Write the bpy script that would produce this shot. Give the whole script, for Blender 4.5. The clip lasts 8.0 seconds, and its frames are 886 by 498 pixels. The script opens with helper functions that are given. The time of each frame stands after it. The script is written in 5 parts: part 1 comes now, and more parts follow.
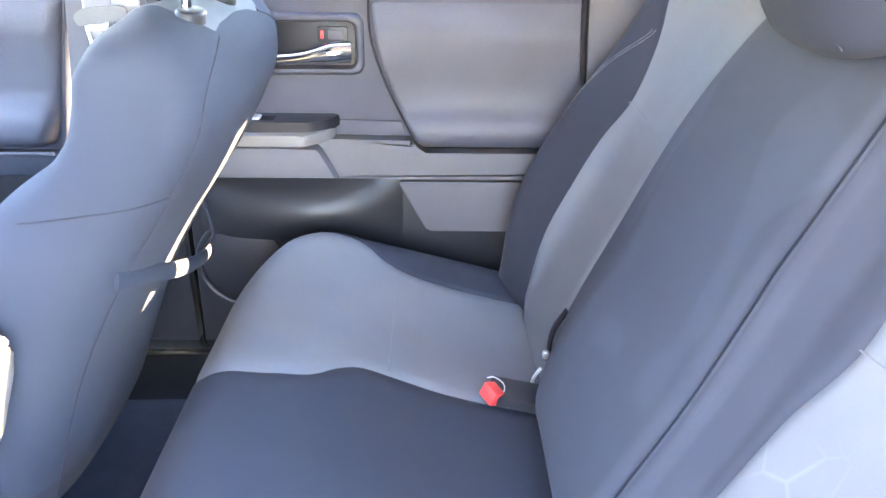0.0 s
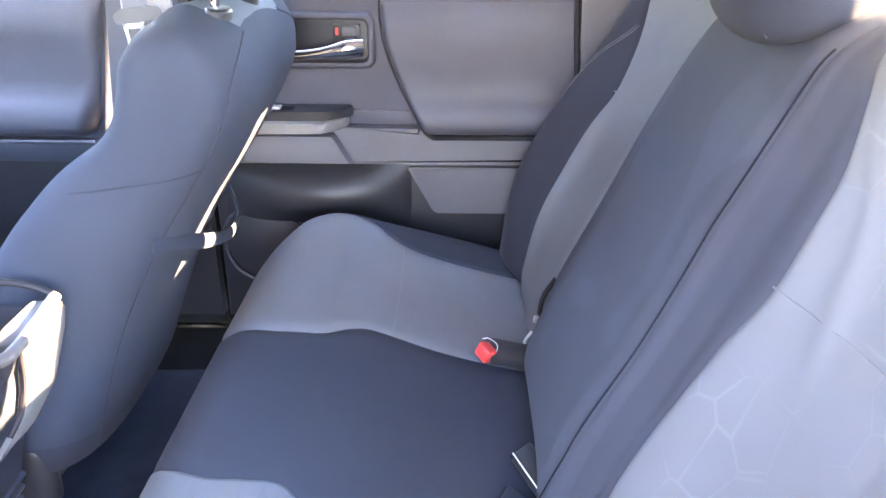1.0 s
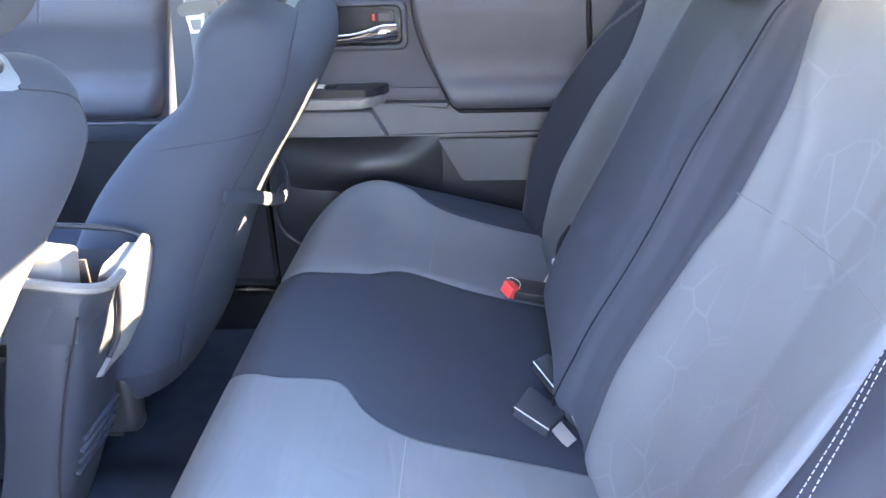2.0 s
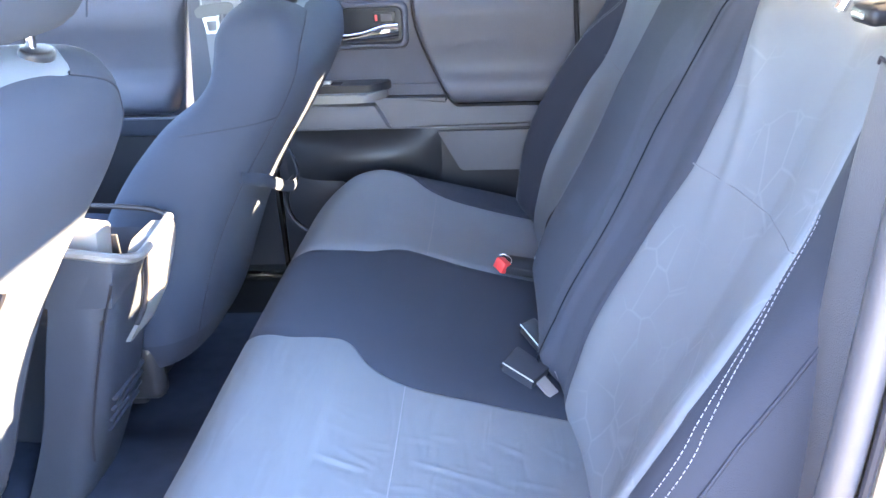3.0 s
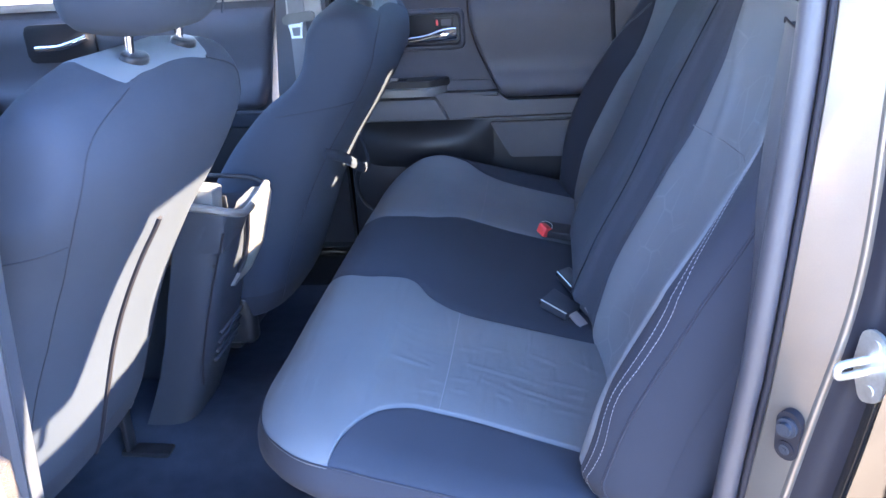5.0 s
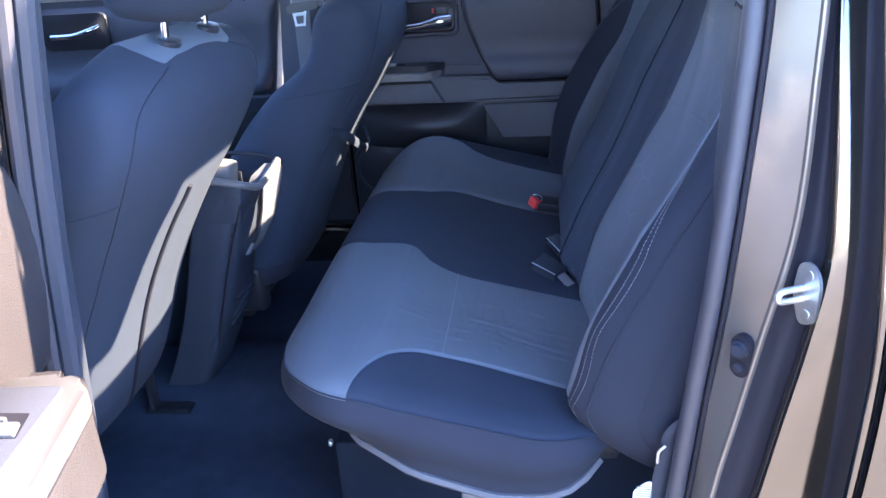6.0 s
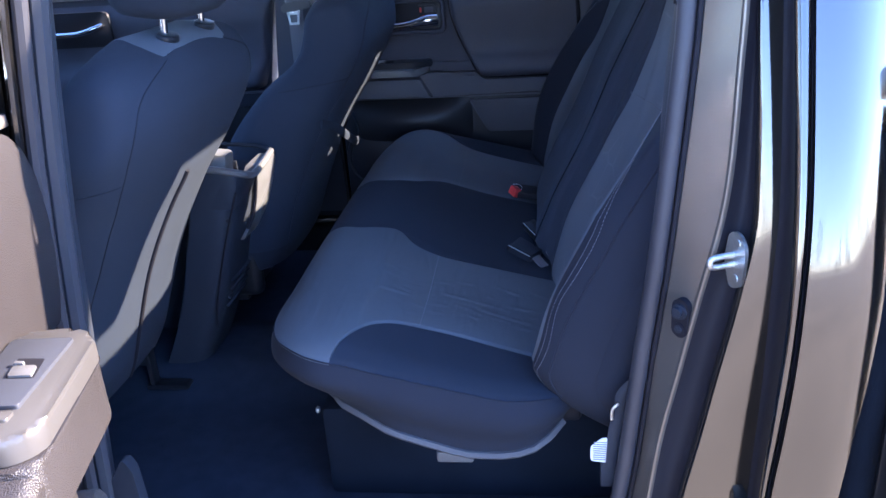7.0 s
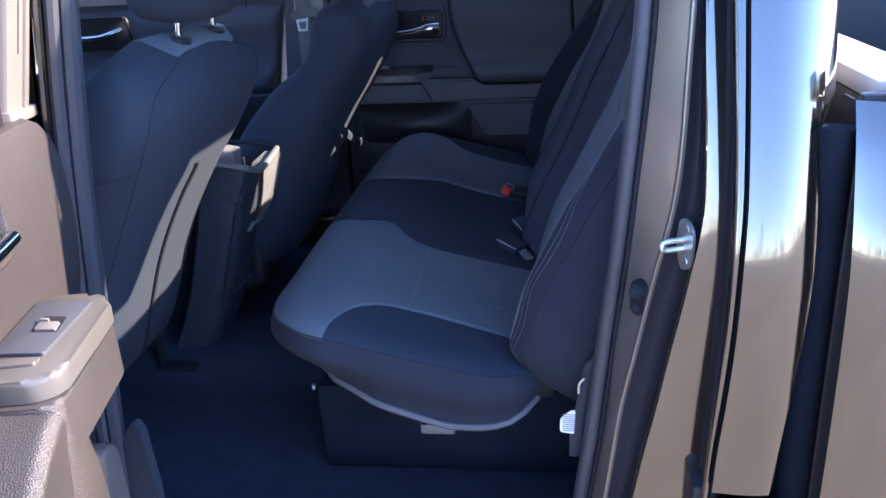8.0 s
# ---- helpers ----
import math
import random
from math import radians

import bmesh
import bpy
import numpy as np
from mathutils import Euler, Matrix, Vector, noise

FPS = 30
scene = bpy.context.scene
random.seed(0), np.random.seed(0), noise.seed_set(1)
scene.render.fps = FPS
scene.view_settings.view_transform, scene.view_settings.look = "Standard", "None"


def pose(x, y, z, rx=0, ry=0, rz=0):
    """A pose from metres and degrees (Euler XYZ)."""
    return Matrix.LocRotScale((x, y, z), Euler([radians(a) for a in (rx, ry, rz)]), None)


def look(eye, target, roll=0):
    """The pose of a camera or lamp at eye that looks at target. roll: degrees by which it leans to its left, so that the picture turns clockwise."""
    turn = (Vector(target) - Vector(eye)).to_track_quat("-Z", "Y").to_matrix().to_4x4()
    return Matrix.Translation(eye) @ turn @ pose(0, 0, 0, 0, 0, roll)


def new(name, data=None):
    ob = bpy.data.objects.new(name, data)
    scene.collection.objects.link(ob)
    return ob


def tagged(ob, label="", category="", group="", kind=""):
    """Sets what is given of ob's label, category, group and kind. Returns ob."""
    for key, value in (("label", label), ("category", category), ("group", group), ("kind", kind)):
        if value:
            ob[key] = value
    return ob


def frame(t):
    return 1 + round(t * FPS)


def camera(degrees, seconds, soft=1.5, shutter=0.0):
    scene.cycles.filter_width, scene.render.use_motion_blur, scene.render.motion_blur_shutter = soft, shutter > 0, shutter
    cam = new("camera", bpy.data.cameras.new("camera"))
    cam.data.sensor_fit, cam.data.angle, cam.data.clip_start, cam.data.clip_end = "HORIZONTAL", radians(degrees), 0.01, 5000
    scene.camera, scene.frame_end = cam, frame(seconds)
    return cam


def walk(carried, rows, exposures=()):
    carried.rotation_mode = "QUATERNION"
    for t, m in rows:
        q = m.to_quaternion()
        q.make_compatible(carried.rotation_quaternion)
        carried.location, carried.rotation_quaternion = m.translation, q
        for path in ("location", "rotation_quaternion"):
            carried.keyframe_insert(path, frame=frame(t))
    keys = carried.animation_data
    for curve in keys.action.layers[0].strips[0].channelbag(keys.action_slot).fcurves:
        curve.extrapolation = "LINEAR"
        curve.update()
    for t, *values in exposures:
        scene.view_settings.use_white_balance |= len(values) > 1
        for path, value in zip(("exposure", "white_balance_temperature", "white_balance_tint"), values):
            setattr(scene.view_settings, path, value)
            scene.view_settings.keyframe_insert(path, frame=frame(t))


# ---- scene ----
cam = camera(57.6, 8.0)
PATH = [
    (0, (0.153, -0.695, 1.538), (0.182, 1.126, 0.714), 0.7),
    (0.5, (0.184, -0.765, 1.553), (0.154, 1.051, 0.716), 0.5),
    (1, (0.188, -0.826, 1.55), (0.159, 0.998, 0.729), 0.1),
    (1.5, (0.192, -0.936, 1.537), (0.116, 0.889, 0.724), -1.0),
    (3, (0.219, -1.158, 1.539), (0.096, 0.674, 0.746), -2.4),
    (3.5, (0.252, -1.238, 1.542), (0.087, 0.596, 0.762), -2.6),
    (4, (0.273, -1.299, 1.538), (0.03, 0.534, 0.776), -3.4),
    (4.5, (0.26, -1.356, 1.533), (-0.014, 0.48, 0.789), -3.6),
    (5.8, (0.239, -1.562, 1.545), (0.005, 0.279, 0.799), -3.8),
    (6, (0.248, -1.582, 1.547), (0.008, 0.25, 0.78), -3.9),
    (6.5, (0.265, -1.627, 1.549), (0.035, 0.199, 0.767), -3.8),
    (7, (0.299, -1.688, 1.552), (0.057, 0.144, 0.787), -3.9),
    (7.5, (0.336, -1.751, 1.557), (0.08, 0.085, 0.807), -3.6),
    (8, (0.356, -1.8, 1.557), (0.085, 0.038, 0.816), -3.3),
]
EXPOSURES = [(0, 6.95, 7750, 23), (0.5, 6.55, 7800, 29), (1.0, 6.48, 7720, 29), (1.5, 6.02, 7250, 24), (3.0, 6.2, 6650, 21), (3.5, 5.65, 6150, 21), (4.0, 5.28, 5880, 21), (4.5, 5.2, 5830, 22), (6.0, 4.32, 5400, 27), (6.5, 3.78, 5200, 28), (7.0, 3.35, 5150, 29), (7.5, 3.52, 5180, 28), (8.0, 3.14, 5280, 28)]
walk(cam, [(t, look(eye, target, roll)) for t, eye, target, roll in PATH], EXPOSURES)

# ---- world, sun, exposure ----
SUN_AZ, SUN_EL = radians(9), radians(31)      # azimuth from +x (rear of the truck) towards +y
to_sun = Vector((math.cos(SUN_AZ) * math.cos(SUN_EL), math.sin(SUN_AZ) * math.cos(SUN_EL), math.sin(SUN_EL)))
world = bpy.data.worlds.new("sky")
scene.world = world
world.use_nodes = True
wt = world.node_tree
sky = wt.nodes.new("ShaderNodeTexSky")
sky.sky_type, sky.sun_disc = "NISHITA", False
sky.dust_density, sky.ozone_density = 0.0, 2.6
sky.sun_elevation, sky.sun_rotation = SUN_EL, math.pi / 2 - SUN_AZ
bg = wt.nodes["Background"]
bg.inputs["Strength"].default_value = 0.125
wt.links.new(sky.outputs[0], bg.inputs[0])
sun_data = bpy.data.lights.new("sun", "SUN")
sun_data.energy, sun_data.angle, sun_data.color = 4.0, radians(0.5), (1.0, 0.80, 0.48)
sun = new("sun", sun_data)
sun.matrix_world = look(to_sun * 20, (0, 0, 1))


# ---- materials ----
def material(name, base, rough=0.6, metal=0.0, grain=0.0, grain_scale=900.0, tone=0.15, tone_scale=9.0, coat=0.0, spec=0.5, sheen=0.0, kind="noise"):
    m = bpy.data.materials.new(name)
    m.use_nodes = True
    nt = m.node_tree
    b = nt.nodes["Principled BSDF"]
    b.inputs["Roughness"].default_value = rough
    b.inputs["Metallic"].default_value = metal
    b.inputs["Coat Weight"].default_value = coat
    b.inputs["Coat Roughness"].default_value = 0.03
    b.inputs["Specular IOR Level"].default_value = spec
    b.inputs["Sheen Weight"].default_value = sheen
    co = nt.nodes.new("ShaderNodeTexCoord")
    big = nt.nodes.new("ShaderNodeTexNoise")
    big.inputs["Scale"].default_value, big.inputs["Detail"].default_value = tone_scale, 5.0
    nt.links.new(co.outputs["Object"], big.inputs["Vector"])
    fine = nt.nodes.new("ShaderNodeTexVoronoi" if kind == "cells" else "ShaderNodeTexNoise")
    fine.inputs["Scale"].default_value = grain_scale
    nt.links.new(co.outputs["Object"], fine.inputs["Vector"])
    ramp = nt.nodes.new("ShaderNodeMapRange")
    ramp.inputs["From Min"].default_value, ramp.inputs["From Max"].default_value = 0.3, 0.7
    ramp.inputs["To Min"].default_value, ramp.inputs["To Max"].default_value = 1 - tone, 1 + tone
    nt.links.new(big.outputs[0], ramp.inputs["Value"])
    fr = nt.nodes.new("ShaderNodeMapRange")
    fr.inputs["To Min"].default_value, fr.inputs["To Max"].default_value = 1 - tone, 1 + tone
    nt.links.new(fine.outputs[0], fr.inputs["Value"])
    mul = nt.nodes.new("ShaderNodeMath")
    mul.operation = "MULTIPLY"
    nt.links.new(ramp.outputs[0], mul.inputs[0])
    nt.links.new(fr.outputs[0], mul.inputs[1])
    mix = nt.nodes.new("ShaderNodeVectorMath")
    mix.operation = "SCALE"
    mix.inputs[0].default_value = base
    nt.links.new(mul.outputs[0], mix.inputs["Scale"])
    nt.links.new(mix.outputs[0], b.inputs["Base Color"])
    if grain:
        bump = nt.nodes.new("ShaderNodeBump")
        bump.inputs["Strength"].default_value, bump.inputs["Distance"].default_value = grain, 0.001
        nt.links.new(fine.outputs[0], bump.inputs["Height"])
        nt.links.new(bump.outputs[0], b.inputs["Normal"])
    m["main"] = name
    return m


def crease_bump(m, scale, strength, stretch=(1, 1, 1)):
    """Adds soft cloth folds under the weave's fine relief."""
    nt = m.node_tree
    b = nt.nodes["Principled BSDF"]
    co = nt.nodes.new("ShaderNodeTexCoord")
    mp = nt.nodes.new("ShaderNodeMapping")
    mp.inputs["Scale"].default_value = stretch
    n = nt.nodes.new("ShaderNodeTexNoise")
    n.inputs["Scale"].default_value, n.inputs["Distortion"].default_value = scale, 0.6
    bump = nt.nodes.new("ShaderNodeBump")
    bump.inputs["Strength"].default_value, bump.inputs["Distance"].default_value = strength, 0.01
    nt.links.new(co.outputs["Object"], mp.inputs["Vector"])
    nt.links.new(mp.outputs[0], n.inputs["Vector"])
    nt.links.new(n.outputs[0], bump.inputs["Height"])
    old = b.inputs["Normal"].links
    if old:
        nt.links.new(old[0].from_socket, bump.inputs["Normal"])
    nt.links.new(bump.outputs[0], b.inputs["Normal"])
    return m


def pressed_lines(m, scale, gain):
    """Thin paler angular lines pressed into the cloth."""
    nt = m.node_tree
    b = nt.nodes["Principled BSDF"]
    co = nt.nodes.new("ShaderNodeTexCoord")
    v = nt.nodes.new("ShaderNodeTexVoronoi")
    v.feature = "DISTANCE_TO_EDGE"
    v.inputs["Scale"].default_value = scale
    v.inputs["Randomness"].default_value = 0.75
    nt.links.new(co.outputs["Object"], v.inputs["Vector"])
    r = nt.nodes.new("ShaderNodeMapRange")
    r.inputs["From Max"].default_value = 0.05
    r.inputs["To Min"].default_value, r.inputs["To Max"].default_value = gain, 1.0
    n = nt.nodes.new("ShaderNodeTexNoise")
    n.inputs["Scale"].default_value = scale * 0.35
    nt.links.new(co.outputs["Object"], n.inputs["Vector"])
    fade = nt.nodes.new("ShaderNodeMapRange")
    fade.inputs["From Min"].default_value, fade.inputs["From Max"].default_value = 0.42, 0.62
    fade.inputs["To Max"].default_value = 0.06
    nt.links.new(n.outputs[0], fade.inputs["Value"])
    far = nt.nodes.new("ShaderNodeMath")
    nt.links.new(v.outputs[0], far.inputs[0])
    nt.links.new(fade.outputs[0], far.inputs[1])
    nt.links.new(far.outputs[0], r.inputs["Value"])
    s = nt.nodes.new("ShaderNodeVectorMath")
    s.operation = "SCALE"
    nt.links.new(b.inputs["Base Color"].links[0].from_socket, s.inputs[0])
    nt.links.new(r.outputs[0], s.inputs["Scale"])
    nt.links.new(s.outputs[0], b.inputs["Base Color"])
    return m


def pale_patches(m, scale, gain):
    """Paler patches with fairly sharp edges."""
    nt = m.node_tree
    b = nt.nodes["Principled BSDF"]
    co = nt.nodes.new("ShaderNodeTexCoord")
    n = nt.nodes.new("ShaderNodeTexNoise")
    n.inputs["Scale"].default_value, n.inputs["Detail"].default_value = scale, 1.0
    nt.links.new(co.outputs["Object"], n.inputs["Vector"])
    r = nt.nodes.new("ShaderNodeMapRange")
    r.inputs["From Min"].default_value, r.inputs["From Max"].default_value = 0.57, 0.60
    r.inputs["To Min"].default_value, r.inputs["To Max"].default_value = 1.0, gain
    nt.links.new(n.outputs[0], r.inputs["Value"])
    s = nt.nodes.new("ShaderNodeVectorMath")
    s.operation = "SCALE"
    nt.links.new(b.inputs["Base Color"].links[0].from_socket, s.inputs[0])
    nt.links.new(r.outputs[0], s.inputs["Scale"])
    nt.links.new(s.outputs[0], b.inputs["Base Color"])
    return m


CLOTH_LIGHT = crease_bump(material("light_cloth", (0.136, 0.151, 0.168), 0.9, grain=0.35, grain_scale=1400, tone=0.06, tone_scale=6, spec=0.12), 7, 0.12)
CLOTH_PRESSED = pressed_lines(crease_bump(material("pressed_light_cloth", (0.136, 0.151, 0.168), 0.85, grain=0.35, grain_scale=1400, tone=0.06, tone_scale=6, spec=0.12), 7, 0.15), 18, 1.16)
CLOTH_DARK = crease_bump(material("dark_cloth", (0.042, 0.049, 0.066), 0.9, grain=0.4, grain_scale=1500, tone=0.08, tone_scale=5, spec=0.15, sheen=0.02), 6, 0.12)
# Creased pale cloth, its colour darkened to hold down the doorway light.
CLOTH_CREASED_DIM = crease_bump(crease_bump(material("dimmed_creased_cloth", (0.110, 0.122, 0.134), 0.9, grain=0.35, grain_scale=1400, tone=0.06, tone_scale=6, spec=0.12), 7, 0.12), 26, 0.28, (1.0, 0.3, 1.0))
CLOTH_PATCHY = pale_patches(crease_bump(material("patchy_dark_cloth", (0.042, 0.050, 0.067), 0.9, grain=0.4, grain_scale=1500, tone=0.08, tone_scale=5, spec=0.15, sheen=0.02), 6, 0.12), 5.0, 1.16)
CLOTH_FRONT = crease_bump(material("dark_front_seat_cloth", (0.030, 0.037, 0.052), 0.9, grain=0.4, grain_scale=1500, tone=0.08, tone_scale=5, spec=0.12, sheen=0.02), 6, 0.12)
# Copy of the dark cloth with the cushion's deeper shade put into its colour.
CLOTH_SEAT_DIM = crease_bump(material("dimmed_cushion_cloth", (0.027, 0.033, 0.046), 0.9, grain=0.4, grain_scale=1500, tone=0.08, tone_scale=5, spec=0.12, sheen=0.02), 6, 0.12)
CLOTH_SIDE = crease_bump(material("dark_vinyl_cloth", (0.021, 0.024, 0.034), 0.8, grain=0.3, grain_scale=1000, tone=0.07, tone_scale=5, spec=0.16, sheen=0.02), 6, 0.12)
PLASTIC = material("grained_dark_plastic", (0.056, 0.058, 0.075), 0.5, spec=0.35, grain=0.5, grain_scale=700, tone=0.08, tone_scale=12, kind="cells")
PLASTIC_PAD = material("soft_dark_pad", (0.066, 0.069, 0.087), 0.5, spec=0.4, grain=0.4, grain_scale=600, tone=0.06, kind="cells")
# Door trim plastic again, with the warmth of the sun put into its colour.
PLASTIC_SUNLIT = material("grained_sunlit_brown_plastic", (0.034, 0.0295, 0.029), 0.44, grain=0.8, grain_scale=600, tone=0.12, kind="cells")
PLASTIC_BLACK = material("smooth_black_plastic", (0.018, 0.018, 0.021), 0.42, spec=0.3, grain=0.1, tone=0.1)
PLASTIC_GREY = material("satin_grey_plastic", (0.36, 0.34, 0.32), 0.42, grain=0.15, grain_scale=800, tone=0.06)
SILVER = material("satin_silver_trim", (0.104, 0.097, 0.090), 0.36, metal=0.35, grain=0.05, tone=0.05)
CHROME = material("chrome", (0.70, 0.71, 0.73), 0.14, metal=1.0, tone=0.02)
STEEL = material("galvanised_steel", (0.66, 0.68, 0.66), 0.42, metal=1.0, grain=0.15, grain_scale=300, tone=0.12, tone_scale=40)
RUBBER = material("black_rubber", (0.014, 0.013, 0.017), 0.65, spec=0.22, grain=0.15, grain_scale=400, tone=0.1)
TRIM_UPPER = material("pale_grey_trim", (0.21, 0.205, 0.21), 0.55, grain=0.4, grain_scale=800, tone=0.06)
TRIM_SATIN = material("satin_blue_grey_trim", (0.035, 0.039, 0.049), 0.45, grain=0.2, grain_scale=800, tone=0.06)
TRIM_DARK = material("dull_dark_trim", (0.046, 0.048, 0.058), 0.55, spec=0.35, grain=0.4, grain_scale=800, tone=0.06)
TRIM_GREY = material("matt_grey_trim", (0.080, 0.080, 0.092), 0.6, grain=0.4, grain_scale=800, tone=0.06)
PAINT = material("dark_grey_metallic_paint", (0.154, 0.142, 0.124), 0.10, metal=0.95, grain=0.02, grain_scale=2500, tone=0.03, coat=1.0)
SHELL_DARK = material("dark_console_plastic", (0.024, 0.028, 0.038), 0.6, spec=0.3, grain=0.4, grain_scale=700, tone=0.08, kind="cells")
FELT = material("black_felt", (0.010, 0.013, 0.020), 0.95, grain=0.6, grain_scale=600, tone=0.2, spec=0.1)
JAMB_PAINT = material("thin_matt_grey_paint", (0.200, 0.177, 0.147), 0.28, metal=0.6, grain=0.06, grain_scale=900, tone=0.06, tone_scale=9)
FRAME_PAINT = material("satin_painted_frame", (0.145, 0.128, 0.112), 0.4, grain=0.05, tone=0.05, coat=0.4)
CARPET = material("black_carpet", (0.028, 0.035, 0.051), 0.95, grain=0.9, grain_scale=500, tone=0.13, tone_scale=25, spec=0.1)
RED = material("red_plastic", (0.62, 0.045, 0.04), 0.4, tone=0.05)
PAPER = material("white_paper_label", (0.78, 0.78, 0.77), 0.7, tone=0.03)
INK = material("grey_print", (0.25, 0.25, 0.26), 0.7, tone=0.03)
HEM = material("dull_grey_hem", (0.085, 0.085, 0.09), 0.7, grain=0.2, tone=0.08)
CONSOLE = material("grey_console_plastic", (0.125, 0.121, 0.117), 0.45, grain=0.3, grain_scale=800, tone=0.07, kind="cells")
SEAM = material("seam_shadow_cloth", (0.1375, 0.1475, 0.1625), 0.95, tone=0.05)
THREAD = material("pale_thread", (0.17, 0.17, 0.19), 0.8, tone=0.1)
WEB = material("grey_belt_webbing", (0.2, 0.1938, 0.2), 0.8, grain=0.6, grain_scale=700, tone=0.1)
HEADLINER = material("pale_grey_headliner", (0.68, 0.68, 0.67), 0.95, grain=0.3, tone=0.06)
LEAF = material("dull_green_foliage", (0.050, 0.062, 0.030), 0.8, tone=0.3, tone_scale=0.5)
GROUND = material("dusty_tan_asphalt", (0.190, 0.164, 0.122), 0.9, grain=0.6, grain_scale=90, tone=0.14, tone_scale=0.8)
STRIP = material("dull_grey_rubber", (0.040, 0.040, 0.047), 0.42, grain=0.15, grain_scale=400, tone=0.08)
GRILLE = material("perforated_grey_grille", (0.08, 0.068, 0.06), 0.55, grain=1.0, grain_scale=420, tone=0.35, kind="cells")


def pane_glass(name, tint):
    """Thin flat glass: clear or tinted through, with a mirror gloss that grows towards the edge-on view."""
    m = bpy.data.materials.new(name)
    m.use_nodes = True
    nt = m.node_tree
    nt.nodes.remove(nt.nodes["Principled BSDF"])
    through_it = nt.nodes.new("ShaderNodeBsdfTransparent")
    through_it.inputs["Color"].default_value = (*tint, 1)
    gloss = nt.nodes.new("ShaderNodeBsdfGlossy")
    gloss.inputs["Roughness"].default_value = 0.0
    edge = nt.nodes.new("ShaderNodeFresnel")
    edge.inputs["IOR"].default_value = 1.5
    mix = nt.nodes.new("ShaderNodeMixShader")
    nt.links.new(edge.outputs[0], mix.inputs[0])
    nt.links.new(through_it.outputs[0], mix.inputs[1])
    nt.links.new(gloss.outputs[0], mix.inputs[2])
    nt.links.new(mix.outputs[0], nt.nodes["Material Output"].inputs["Surface"])
    return m


GLASS = pane_glass("window_glass", (0.94, 0.97, 0.95))
PRIVACY = pane_glass("tinted_window_glass", (0.94, 0.95, 0.94))
SIDE_GLASS = pane_glass("dark_tinted_side_glass", (0.62, 0.65, 0.64))


# ---- mesh helpers ----
def part(name, bm, mat, parent=None, label="", smooth=True):
    me = bpy.data.meshes.new(name)
    bmesh.ops.recalc_face_normals(bm, faces=bm.faces)
    bm.to_mesh(me)
    bm.free()
    me.materials.append(mat)
    if smooth:
        me.shade_smooth()
        me.set_sharp_from_angle(angle=radians(42))
    ob = new(name, me)
    if parent is not None:
        ob.parent = parent
    if label:
        tagged(ob, label)
    return ob


def thing(name, label, category, group="", kind="", at=(0, 0, 0)):
    ob = new(name)
    ob.location = at
    ob.empty_display_size = 0.05
    return tagged(ob, label, category, group, kind)


def lerp(table, x):
    """Smooth value of a table of (x, value) pairs."""
    if x <= table[0][0]:
        return table[0][1]
    for (a, p), (b, q) in zip(table, table[1:]):
        if x <= b:
            k = (x - a) / (b - a)
            return p + (q - p) * k
    return table[-1][1]


def curve(table):
    """A smooth function through a table of pairs (monotone slopes)."""
    xs = [a for a, _ in table]
    ys = [b for _, b in table]
    n = len(xs)
    d = [(ys[i + 1] - ys[i]) / (xs[i + 1] - xs[i]) for i in range(n - 1)]
    m = [d[0]] + [0 if d[i - 1] * d[i] <= 0 else (d[i - 1] + d[i]) / 2 for i in range(1, n - 1)] + [d[-1]]

    def f(x):
        if x <= xs[0]:
            return ys[0]
        if x >= xs[-1]:
            return ys[-1]
        i = max(j for j in range(n - 1) if xs[j] <= x)
        h = xs[i + 1] - xs[i]
        t = (x - xs[i]) / h
        return ((1 + 2 * t) * (1 - t) ** 2 * ys[i] + t * (1 - t) ** 2 * h * m[i]
                + t * t * (3 - 2 * t) * ys[i + 1] + t * t * (t - 1) * h * m[i + 1])
    return f


def patch(fn, nu, nv, closed=False):
    """A grid of faces over fn(u, v), u and v from 0 to 1."""
    bm = bmesh.new()
    cols = nu if closed else nu + 1
    vs = [[bm.verts.new(fn(i / nu, j / nv)) for i in range(cols)] for j in range(nv + 1)]
    for j in range(nv):
        for i in range(nu):
            k = (i + 1) % cols
            quad = [vs[j][i], vs[j][k], vs[j + 1][k], vs[j + 1][i]]
            bm.faces.new(quad)
    bmesh.ops.remove_doubles(bm, verts=bm.verts, dist=1e-5)
    return bm


def capped(bm):
    edges = [e for e in bm.edges if e.is_boundary]
    bmesh.ops.holes_fill(bm, edges=edges, sides=0)
    return bm


def rings(list_of_rings, cap=True):
    bm = bmesh.new()
    rows = [[bm.verts.new(p) for p in r] for r in list_of_rings]
    n = len(rows[0])
    for a, b in zip(rows, rows[1:]):
        for i in range(n):
            bm.faces.new((a[i], a[(i + 1) % n], b[(i + 1) % n], b[i]))
    if cap:
        bm.faces.new(rows[0])
        bm.faces.new(rows[-1])
    return bm


def rbox(centre, size, bevel=0.004, turn=(0, 0, 0), segments=2):
    bm = bmesh.new()
    bmesh.ops.create_cube(bm, size=1)
    bmesh.ops.scale(bm, vec=size, verts=bm.verts)
    if bevel:
        bmesh.ops.bevel(bm, geom=bm.edges[:], offset=bevel, segments=segments, affect="EDGES", profile=0.5)
    bmesh.ops.transform(bm, matrix=pose(*centre, *turn), verts=bm.verts)
    return bm


